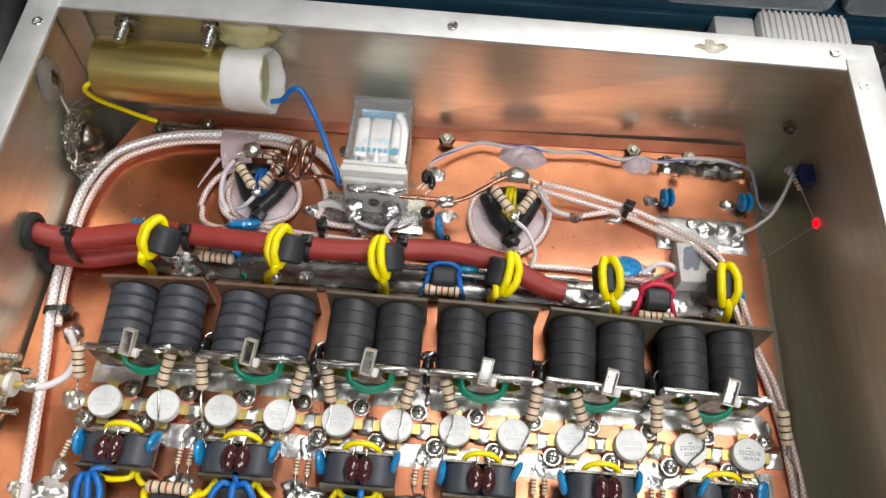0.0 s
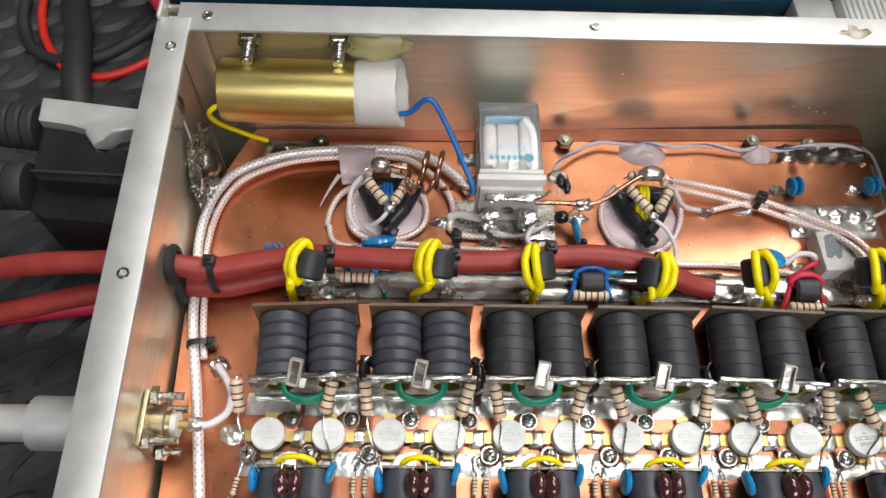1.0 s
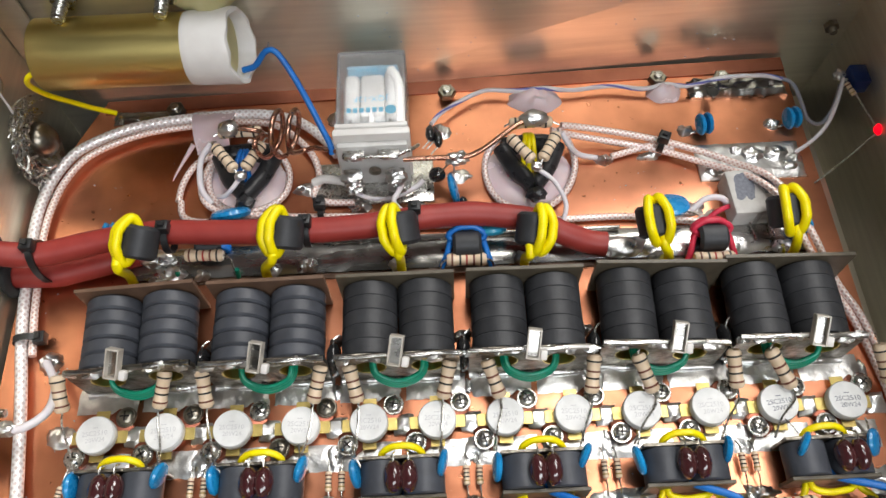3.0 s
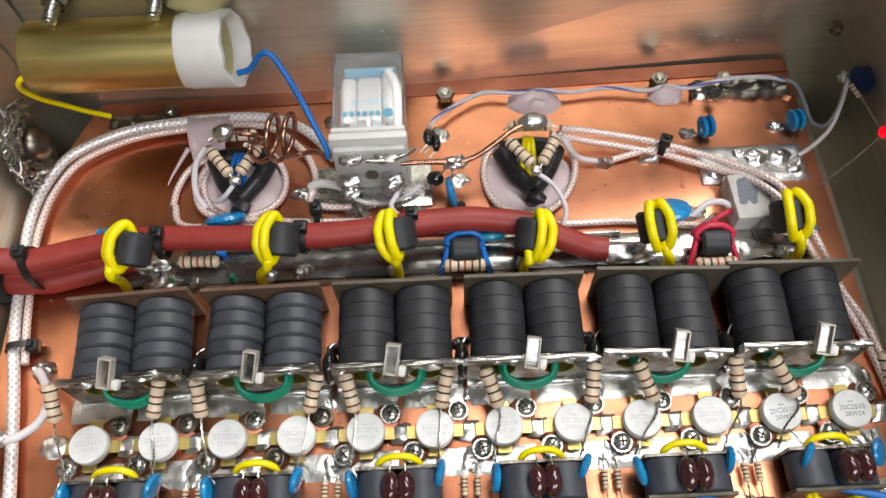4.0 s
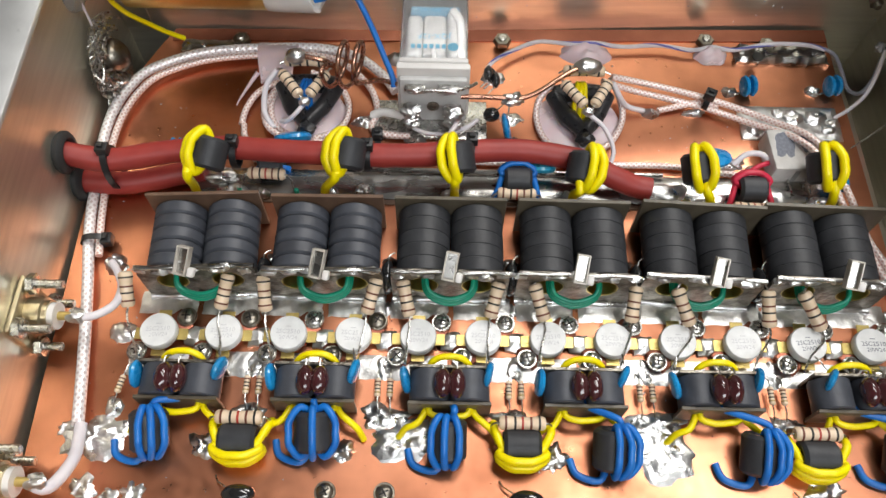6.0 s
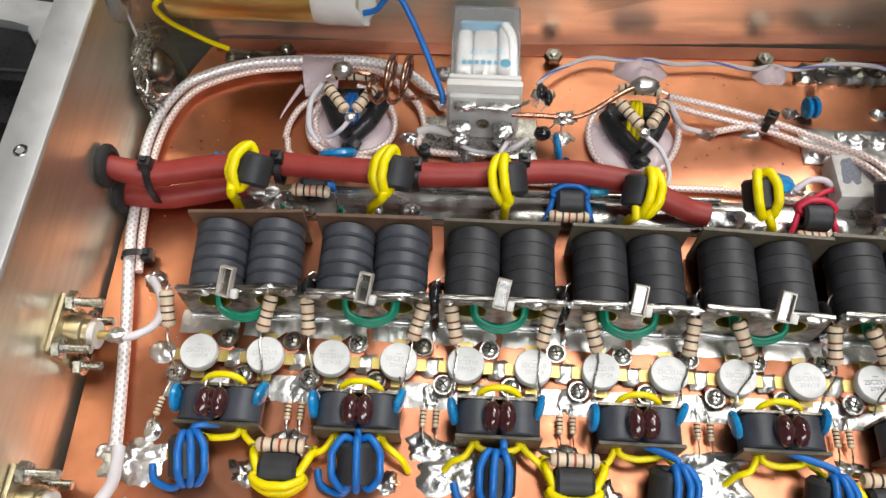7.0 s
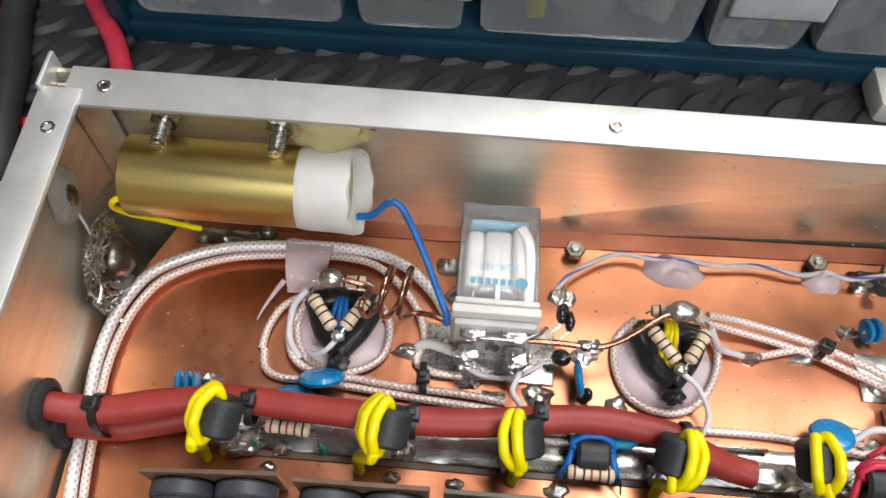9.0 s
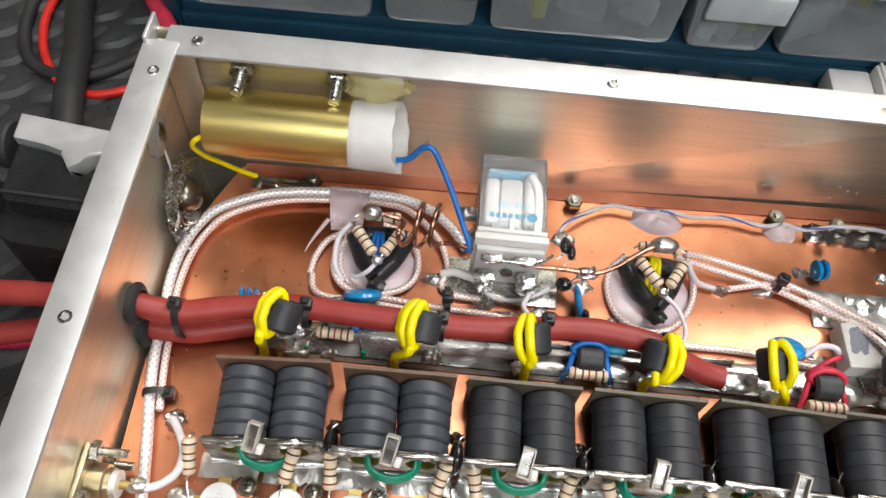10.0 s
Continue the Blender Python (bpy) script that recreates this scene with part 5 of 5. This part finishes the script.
part("thread", tube([(-105, 117, 5), (-109, 112, 2), (-112, 106, 0.8), (-113, 103, 0.4)], 0.8, 7, 1.5, taper=lambda f: 1.3 - f), GLUE, d)

# ---- the control wire along the back, and the right-hand corner ----
w = thing("control_wire", "twisted white and blue wire glued along the back of the board", "wire")
CW = [(-9, 121, 6), (-5, 127, 5), (4, 134, 4), (14, 138.5, 4), (27, 137.5, 4), (38, 138, 4.5), (50, 137, 3.5), (66, 138.2, 3.5), (80, 136, 3.5), (89, 137.5, 4), (97, 135, 5), (112, 137, 7), (128, 137.5, 6.5), (137, 136.5, 5)]
part("wire", tube(CW, 0.9, 8, 1.5), WHITE_WIRE, w)
part("trace_wire", tube([(x, y + 0.55 * math.cos(i * 0.8), z + 0.55 * math.sin(i * 0.8)) for i, (x, y, z) in enumerate([tuple(p) for p in spline(CW, 4.0)])], 0.52, 7, 1.2), mat("violet_insulation", (0.16, 0.17, 0.5), rough=0.4), w, "blue-violet trace wire")
for x, y, rx, ry in ((35, 137, 11, 7), (89, 137, 7.5, 5)):
    g = thing("glue_dab", "pinkish glue dab over the control wire", "glue", "glue dabs on the control wire", at=(x, y, 0))
    part("dab", puddle(0, -1.5, 0.02, rx, ry, 4.6, int(x), 0.25, 0.2), GLUE, g)
w = thing("control_wire", "grey and white wires looping to the wall switch", "wire")
part("wire", tube([(137, 137, 5), (141.5, 134, 4), (143, 125, 3), (143.5, 117, 2.6), (147, 113.5, 4), (151, 117, 9), (154, 124.5, 14)], 0.8, 8, 1.2), mat("grey_insulation", (0.35, 0.36, 0.42), rough=0.4), w)
part("wire", tube([(134, 101, 3), (139, 103, 6), (145, 107.5, 10), (149.5, 115, 14), (154, 125, 17)], 0.8, 8, 1.2), WHITE_WIRE, w)
s = thing("solder_block", "lumpy dark tinned block with a drilled hole", "solder")
part("mass", sheet(99, 131.5, 139, 140.5, 0.05, 3.0, 1.8, 1.4, seed=14), BUS, s)
# nothing is drilled here: a black disc stands for the hole's shade
part("hole", lathe([(0, 0), (2.4, 0), (2.4, 0.4), (0, 0.4)], Matrix.Translation((107, 131, 5.4)), 16), BAND_BLACK, s, "black disc for the shade in a drilled hole")
for k, (x, y) in enumerate(((-115, 136.5), (-2, 139), (86.5, 141.2), (113, 139.6))):
    b = thing("bolt", "dull hex bolt and nut at the board's back edge", "bolt", "board edge bolts", at=(x, y, 1.6))
    part("nut", lathe([(0, 0), (3.4, 0), (3.8, 0.5), (3.8, 2.8), (3.4, 3.3), (0, 3.3)], seg=6), STEEL_DARK, b)
    part("stud", rod((0, 0, 0), (0, 0, 4.4), 1.7, 12), STEEL, b)
for x, y in ((99, 115), (134.5, 116)):
    for q in (0, 1):
        disc_cap(x + 3.0 * q, y + 0.5 * q, 5.2, 9.0, 2.4, (0, 90, 8), label="blue disc capacitor standing on the copper board", leads=[[(x - 1 + 3 * q, y, 1.2), (x - 3, y - 1, 0.8)]], group="blue capacitors")
    joint(x - 5, y + 1, 3, 3, 2.4, int(x))
p = thing("tinned_plate", "small tinned board plate on the copper", "plate", at=(0, 0, 0))
part("plate", sheet(95.5, 91, 137, 108, 0.05, 1.6, 0.25, 0.3, seed=31), TIN_FLAT, p)
for k, (x, y, r) in enumerate(((118, 102, 4.5), (127, 102, 5), (131, 96, 3.4), (101, 95, 3.5), (112, 104, 3), (134, 99, 3))):
    part("solder_joint", puddle(x, y, 1.7, r, r * 0.8, 1.4, k + 9, 0.3, 0.4), TIN, p)
c = thing("cement_resistor", "pale ceramic block resistor with smudged black marks", "resistor", at=(110.6, 79.6, 0), turn=(0, 0, 2))
part("body", box(-9.2, -9.4, 0.4, 9.2, 9.6, 10.5, 0.8), CEMENT, c)
part("notch", box(-1, -9.55, 0.6, 1, -9.3, 9.0), mat("grey_cement", (0.4, 0.39, 0.37), rough=0.8), c)
part("ink_smudge", puddle(-3.5, 1.5, 10.5, 4.0, 6.2, 0.12, 5, 0.5, 0.1), INK, c, "smudged black ink")
part("ink_smudge", puddle(5.0, 2.5, 10.5, 2.8, 4.0, 0.12, 6, 0.5, 0.1), INK, c, "smudged black ink")
for x in (-2, 5):
    part("lead", tube([(x, -9.2, 3), (x, -12, 3.5), (x + 0.5, -16, 3)], 0.4, 6), STEEL, c)
disc_cap(79, 76, 8.5, 14, 4.2, (-30, 0, 10), label="blue disc capacitor leaning over the tinned bar", leads=[[(84, 74, 8), (90, 73, 5)]], group="blue capacitors")
disc_cap(-86, 81.5, 8.0, 15.5, 4.6, (-54, 0, 8), label="blue disc capacitor lying behind the red cable", leads=[[(-93, 80, 8), (-99, 81, 4)]], group="blue capacitors")
disc_cap(-95, 76.5, 4.6, 13, 3.8, (-54, 0, 4), label="blue disc capacitor lying behind the red cable", group="blue capacitors")
disc_cap(11, 70, 8, 13, 3.8, (-45, 0, 0), CAP_TEAL, "dull teal disc capacitor under the red cable", group="blue capacitors")
disc_cap(126.5, 67, 8, 10, 3.2, (0, 80, 20), label="blue disc capacitor behind the yellow choke", group="blue capacitors")
for q in range(3):
    disc_cap(-132 + 2.8 * q, 76, 6.0, 10, 2.2, (0, 90, 12), label="blue disc capacitor standing in a row of three", group="blue capacitors")
for k, (x, y, rx, ry, h) in enumerate(((88, 79, 6, 4, 1.8), (96, 73, 5, 5, 1.5), (94, 66, 5, 4, 2.6), (104, 104, 3, 3, 1), (60, 53, 7, 5, 1.6), (-60, 53, 3, 2, 1.5), (-100, 53, 3, 2, 2), (-40, 52.5, 3, 2, 1.5), (36, 52.5, 5, 2.5, 1.6), (-8, 53, 4, 2.4, 1.4))):
    joint(x, y, rx, ry, h, k + 200)
w = thing("link_wire", "short white and red wire joint by the ceramic block", "wire")
part("wire", tube([(88, 76, 4), (93, 79, 7), (99, 79, 7), (103, 76, 5)], 1.2, 8, 1.2), WHITE_WIRE, w)
part("red_tail", tube([(92, 71, 4), (97, 74, 6), (102, 76, 6)], 1.0, 8, 1.2), RED, w)

# switch and indicator on the side wall
s = thing("toggle_switch", "small blue switch body on the dark side wall", "switch", at=(XR - 2, 126, 15))
part("body", box(-4.5, -4.5, -3, 2, 4.5, 4, 0.5), BOX_BLUE, s)
for y in (-3, 0, 3):
    part("terminal", box(-7.5, y - 0.8, -0.3, -4.5, y + 0.8, 0.3, 0.1, seg=1), STEEL, s)
part("solder_joint", blob(-8, 2, 1, 2.4, 2.2, 2.0, seed=90, rough=0.4), TIN, s)
led = thing("indicator_lamp", "glowing red indicator lamp on thin wires", "lamp", at=(XR + 3.4, 103.5, 12))
part("lens", lathe([(0, 5.0), (1.3, 4.7), (2.3, 3.6), (2.5, 2.4), (2.5, 0), (2.9, 0), (2.9, -1), (0, -1)], Matrix.Rotation(radians(-90), 4, "Y"), 20), LED_RED, led)
part("holder", lathe([(0, -1), (3.4, -1), (3.4, -3.8), (0, -3.8)], Matrix.Rotation(radians(-90), 4, "Y"), 20), BLACK_PLASTIC, led)
part("lead", tube([(-4, 1, 0), (-7, 9, 2), (-10, 16, 4), (-12, 21, 4)], 0.3, 6, 1.5), STEEL, led)
part("lead", tube([(-4, -1, -1), (-13, -7, -5), (-21, -12, -8), (-28, -16, -11)], 0.3, 6, 1.5), STEEL, led)
resistor("resistor", (154.5, 123, 17), (157, 118, 15.5), 1.1, [], ((0.2, BAND_BROWN), (0.5, BAND_BLACK), (0.8, BAND_GOLD)), "tiny banded resistor on the lamp's wire")
b = thing("bolt", "small bolt end with nut in the back corner", "bolt", at=(155, 151.2, 20), turn=(90, 0, 0))
part("stud", rod((0, 0, -0.5), (0, 0, 5), 1.5, 12), STEEL_DARK, b)
part("nut", lathe([(0, 0.2), (3.0, 0.2), (3.0, 2.4), (0, 2.4)], seg=6), STEEL_DARK, b)

# ---- coaxial sockets on the side wall ----
def socket(y, z):
    t = thing("coaxial_socket", "gold flanged coaxial socket screwed to the case wall", "connector", "coaxial sockets", at=(XL + (127 - y) * SKEW, y, z))
    part("flange", box(0.05, -10.2, -10.2, 2.0, 10.2, 10.2, 0.8), NICKEL, t)
    ax = Matrix.Rotation(radians(90), 4, "Y")
    part("barrel", lathe([(0, 2), (6.2, 2), (6.2, 7), (5.2, 7.4), (5.2, 9), (0, 9)], ax, 24), NICKEL, t)
    part("insulator", lathe([(0, 8.5), (4.6, 8.5), (4.6, 11), (0, 11)], ax, 20), WHITE_PLASTIC, t)
    part("pin", rod((9, 0, 0), (17, 0, 0), 1.5, 12), GOLD, t)
    part("solder_joint", blob(17, 0, 0, 3.4, 2.4, 2.4, seed=int(y) % 9, rough=0.4), TIN, t)
    for dy in (-7.9, 7.9):
        for dz in (-7.9, 7.9):
            part("screw", rod((2, dy, dz), (14 if dz > 0 else 11, dy, dz), 1.5, 10), STEEL, t)
            part("nut", lathe([(0, 2.4), (3.2, 2.4), (3.6, 2.8), (3.6, 5.0), (3.2, 5.4), (0, 5.4)], Matrix.Translation((0, dy, dz)) @ ax, 6), STEEL, t)
    part("back_barrel", lathe([(0, -14), (7.5, -14), (7.5, -1.7), (0, -1.7)], ax, 24), STEEL, t)
    return t


socket(0, 17)
socket(-54, 17)
w = thing("link_wire", "short white wire from socket to the coaxial cable", "wire")
part("wire", tube([(-149, 0, 17), (-143, 0.5, 16), (-138, 6, 13), (-138.5, 14, 9), (-142, 21, 6), (-146.5, 27, 4)], 1.4, 9, 1.2), WHITE_WIRE, w)
joint(-146.5, 28, 4.5, 4, 3.5, 230)
w = thing("link_wire", "milky sleeved wire from the lower socket", "wire")
part("wire", tube([(-149, -54, 17), (-144, -55, 14), (-141, -46, 9), (-142, -38, 6), (-143, -33, 5)], 2.0, 10, 1.2), WHITE_WIRE, w)
p = thing("coaxial_plug", "knurled silver coaxial plug screwed on outside the case", "connector", at=(XL - 15, 0, 17))
ax = Matrix.Rotation(radians(-90), 4, "Y")
bm = bmesh.new()
rows = []
for j in range(15):
    h = 4 + j * 1.3
    rows.append([bm.verts.new(ax @ Vector(((8.6 + 1.1 * ((k + j) % 2)) * math.cos(2 * math.pi * k / 48), (8.6 + 1.1 * ((k + j) % 2)) * math.sin(2 * math.pi * k / 48), h))) for k in range(48)])
for a, b2 in zip(rows, rows[1:]):
    for k in range(48):
        bm.faces.new((a[k], a[(k + 1) % 48], b2[(k + 1) % 48], b2[k]))
bm.faces.new(rows[0])
bm.faces.new(rows[-1])
part("knurled_sleeve", bm, ALU_RIM, p, "knurled silver sleeve")
part("body", lathe([(0, 20), (6.6, 20), (6.6, 37), (5.6, 37.6), (5.6, 60), (0, 60)], ax, 28), ALU_RIM, p)
part("cable", tube([(-58, 0, 0), (-80, 0, -4), (-120, 4, -20), (-180, 10, -50)], 4.2, 14, 3), RUBBER, p)

# ---- things lying round the case ----
def slab(outline, z0, z1, ease=0.8):
    """A flat piece cut to an outline, with an eased upper edge."""
    bm = bmesh.new()
    n = len(outline)
    c = Vector((sum(p[0] for p in outline) / n, sum(p[1] for p in outline) / n))
    rows = []
    for z, f in ((z0, 0.0), (z1 - ease, 0.0), (z1, ease)):
        rows.append([bm.verts.new((x - f * (1 if x > c.x else -1), y - f * (1 if y > c.y else -1), z)) for x, y in outline])
    for a, b in zip(rows, rows[1:]):
        for k in range(n):
            bm.faces.new((a[k], a[(k + 1) % n], b[(k + 1) % n], b[k]))
    bm.faces.new(rows[0])
    bm.faces.new(rows[-1])
    bmesh.ops.triangulate(bm, faces=[f for f in bm.faces if len(f.verts) > 4])
    return bm


tool = thing("bar_clamp", "black plastic hand clamp with a bright metal bar", "clamp", at=(-200, 115, MAT_Z))
part("bar", slab([(-32, 24), (-31, 12), (-18, 10), (-10, 6), (-5, -1), (-2, 1), (2, 6), (8, 8), (14, 7), (19, 3), (28, 2), (28, 15), (8, 19)], 62, 70), ALU_RIM, tool, "scuffed bright metal bar")
part("body", slab([(-31, 12), (-29, -12), (-26, -15), (29, -18), (29, -4), (18, 0), (10, 3), (3, 1), (-3, -5), (-8, 2), (-14, 9)], 0.1, 67, 2.5), BLACK_PLASTIC, tool)
part("body_step", slab([(-34, -4), (-33, -22), (-26, -26), (29, -30), (29, -16), (-24, -12)], 0.1, 55, 3.0), BLACK_PLASTIC, tool)
part("ridge", box(-28, -14.5, 66.6, 28, -13, 68, 0.4, m=Matrix.Rotation(radians(-2), 4, "Z")), RUBBER, tool)
part("jaw", lathe([(0, 0), (8, 0), (8.5, 1.5), (8.5, 14), (7, 16), (0, 16)], Matrix.Translation((9, 1, 44)), 24), BLACK_PLASTIC, tool)
ax = Matrix.Rotation(radians(90), 4, "Y")
for j in range(5):
    part("grip_rib", lathe([(0, -2.6), (9.4, -2.6), (10.2, -1.6), (10.2, 1.6), (9.4, 2.6), (0, 2.6)], Matrix.Translation((-37 - j * 5.6, 15 + j * 0.6, 60)) @ ax, 24), RUBBER, tool)
for j in range(4):
    part("grip_rib", lathe([(0, -4), (9.8, -4), (10.6, -2.4), (10.6, 2.4), (9.8, 4), (0, 4)], Matrix.Translation((-38 - j * 8.4, -12, 55)) @ ax, 24), RUBBER, tool)
w = thing("cable_loop", "black cable looped on the mat", "cable")
part("cable", tube([(-282, 330, -34), (-272, 268, -34), (-261, 235, -31), (-254, 198, -31), (-250, 180, -33), (-250, 160, -33)], 7.5, 14, 3), RUBBER, w)
part("thin_cable", tube([(-300, 330, -38), (-301, 273, -38), (-297, 246, -38), (-286, 226, -38), (-267, 218, -38), (-247, 223, -38), (-228, 240, -38), (-214, 262, -38)], 3.4, 10, 3), RUBBER, w)
w = thing("red_wire", "bright red wire curled on the mat", "wire")
part("wire", tube([(-280, 330, -34), (-289, 270, -36), (-285, 242, -37), (-275, 223, -38), (-265, 213, -39), (-249, 208, -39), (-233, 213, -39), (-219, 223, -39), (-203, 238, -39)], 2.4, 10, 3), mat("bright_red_jacket", (0.75, 0.03, 0.02), rough=0.38), w)
w = thing("red_hose", "thick pinkish red jacketed lead on the mat", "cable")
part("jacket", tube([(-262, 330, -30), (-240, 288, -29), (-226, 266, -30), (-216, 251, -31), (-209, 234, -33), (-200, 204, -36), (-192, 172, -37)], 5.0, 14, 3), mat("pink_red_jacket", (0.66, 0.04, 0.08), rough=0.45), w)
w = thing("red_hose", "thick pinkish red jacketed lead on the mat", "cable")
part("jacket", tube([(-330, 52, -36), (-270, 62, -36), (-220, 70, -37), (-176, 74, -37)], 4.6, 14, 3), mat("crimson_jacket", (0.45, 0.02, 0.06), rough=0.45), w)

cab = thing("drawer_organizer", "dark teal parts organizer with smoky clear drawers behind the case", "organizer", at=(0, 273, MAT_Z), turn=(0, 0, 0.9))
part("bottom_rail", box(-214, 0, 0.1, 330, 150, 17, 1.5), TEAL, cab)
part("lip", box(-214, -5, 0.1, 330, 0, 12, 1.2), TEAL, cab)
part("side", box(-222, -5, 0.1, -214, 150, 120, 1.5), TEAL, cab)
part("side", box(330, -5, 0.1, 338, 150, 120, 1.5), TEAL, cab)
part("back", box(-214, 146, 17, 330, 150, 120, 0.5), TEAL, cab)
part("top", box(-222, -2, 120, 338, 150, 126, 1.5), TEAL, cab)
edges = [-210, -104, -47, 61, 112, 218, 272, 326]


def drawer_front(x0, x1, z0, z1, y0, y1, taper=3.0, r=6.0):
    """A drawer's front: narrower at its foot, with rounded lower corners."""
    out = [(x0, z1), (x0 + taper, z0 + r)]
    out += [(x0 + taper + r - r * math.cos(a), z0 + r - r * math.sin(a)) for a in (0.5, 1.0, 1.57)]
    out += [(x1 - taper - r + r * math.sin(a), z0 + r - r * math.cos(a)) for a in (0.0, 0.57, 1.07)]
    out += [(x1 - taper, z0 + r), (x1, z1)]
    bm = bmesh.new()
    a = [bm.verts.new((x, y0, z)) for x, z in out]
    b = [bm.verts.new((x, y1, z)) for x, z in out]
    n = len(out)
    bm.faces.new(a)
    bm.faces.new(b)
    for k in range(n):
        bm.faces.new((a[k], a[(k + 1) % n], b[(k + 1) % n], b[k]))
    return bm


for k, (x0, x1) in enumerate(zip(edges, edges[1:])):
    x0, x1 = x0 + 1.5, x1 - 1.5
    small = k in (1, 3, 5)
    dr = part("drawer", drawer_front(x0, x1, 19, 60 if small else 92, -2.5, -0.5), DRAWER, cab, "smoky clear plastic drawer")
    part("drawer_floor", box(x0 + 5, -0.4, 18.8, x1 - 5, 120, 20.5), DRAWER, dr)
    part("drawer_side", box(x0 + 3, -0.4, 20.6, x0 + 4.6, 120, 58 if small else 90), DRAWER, dr)
    part("drawer_side", box(x1 - 4.6, -0.4, 20.6, x1 - 3, 120, 58 if small else 90), DRAWER, dr)
    if small:
        part("handle", box(x0 + 6, -6.5, 40, x1 + 2, -2.6, 58, 1.8, seg=3), LABEL, dr, "pale grey drawer pull")
        part("shelf", box(x0 - 1, -4, 61, x1 + 1, 140, 65, 0.8), TEAL, cab)
        part("panel", box(x0 - 1, -1, 65.5, x1 + 1, 1, 118, 0.5), DRAWER, cab, "upper smoky clear drawer")
    else:
        part("handle", box(x0 + 28, -12, 66, x1 - 28, -2.6, 78, 2), LABEL, dr, "pale grey drawer pull")
rng = random.Random(8)
for k, (x0, x1) in enumerate(zip(edges[:5], edges[1:])):
    for q in range(7):
        x = rng.uniform(x0 + 14, x1 - 14)
        o = thing("small_part", "loose pale part lying in an organizer drawer", "hardware", "parts in the drawers", at=(x, 273 + x * 0.0157 + rng.uniform(12, 60), MAT_Z + 20.6), turn=(0, 0, rng.uniform(0, 180)))
        part("piece", box(-13, -4, 0, 13, 4, 9 + 6 * (q % 3), 1.6), (LABEL, WHITE_PLASTIC, STEEL, BLACK_PLASTIC, YELLOW, LABEL, STEEL)[q], o)
wb = thing("white_case", "white ridged plastic adapter behind the case", "adapter", at=(148, 247, MAT_Z))
part("body", box(0, 0, 0.1, 24, 24, 14, 2.0), WHITE_PLASTIC, wb)
part("ridged_body", box(24, -4, 0.1, 76, 24, 20, 2.0), WHITE_PLASTIC, wb)
for j in range(14):
    part("rib", box(26 + j * 3.5, -2, 19.6, 27.8 + j * 3.5, 24, 21, 0.3, seg=1), WHITE_PLASTIC, wb)
rng = random.Random(3)
bm = bmesh.new()
for j in range(60):
    x, y = rng.uniform(-150, 150), rng.uniform(160, 250)
    box(-1, -0.3, 0, rng.uniform(0, 2), 0.3, 0.5, bm=bm, m=Matrix.Translation((x, y, MAT_Z + rng.choice((0.1, 1.5)))) @ Matrix.Rotation(rng.uniform(0, 6), 4, "Z"))
box(-5, -1.2, 0, 5, 1.2, 0.6, bm=bm, m=Matrix.Translation((-125, 222, MAT_Z + 1.5)) @ Matrix.Rotation(0.4, 4, "Z"))
tagged(link("metal_shavings", bm, LABEL), "pale shavings scattered on the rubber mat", "debris", kind="stuff")

# dust and clippings on the board, the ferrites and the walls
rng = random.Random(21)
bm = bmesh.new()
for j in range(170):
    x, y = rng.uniform(-155, 138), rng.uniform(-60, 138)
    m = Matrix.Translation((x, y, 0.06)) @ Matrix.Rotation(rng.uniform(0, 6), 4, "Z")
    e = rng.uniform(0.12, 0.34)
    box(-e, -e * 0.6, 0, e, e * 0.6, e * 0.5, bm=bm, m=m)
for j in range(40):
    x, z = rng.uniform(-60, 158), rng.uniform(8, 70)
    box(-0.3, -0.25, -0.3, 0.3, 0, 0.3, bm=bm, m=Matrix.Translation((x, YB, z)))
tagged(link("dust_specks", bm, LABEL), "pale dust specks and clippings on board and wall", "dust", kind="stuff")
bm = bmesh.new()
for j in range(60):
    x, y = rng.uniform(-155, 138), rng.uniform(-60, 138)
    box(-0.24, -0.2, 0, 0.24, 0.2, 0.16, bm=bm, m=Matrix.Translation((x, y, 0.06)) @ Matrix.Rotation(rng.uniform(0, 6), 4, "Z"))
tagged(link("flux_specks", bm, BAND_BROWN), "dark flux specks spattered on the copper", "residue", kind="stuff")
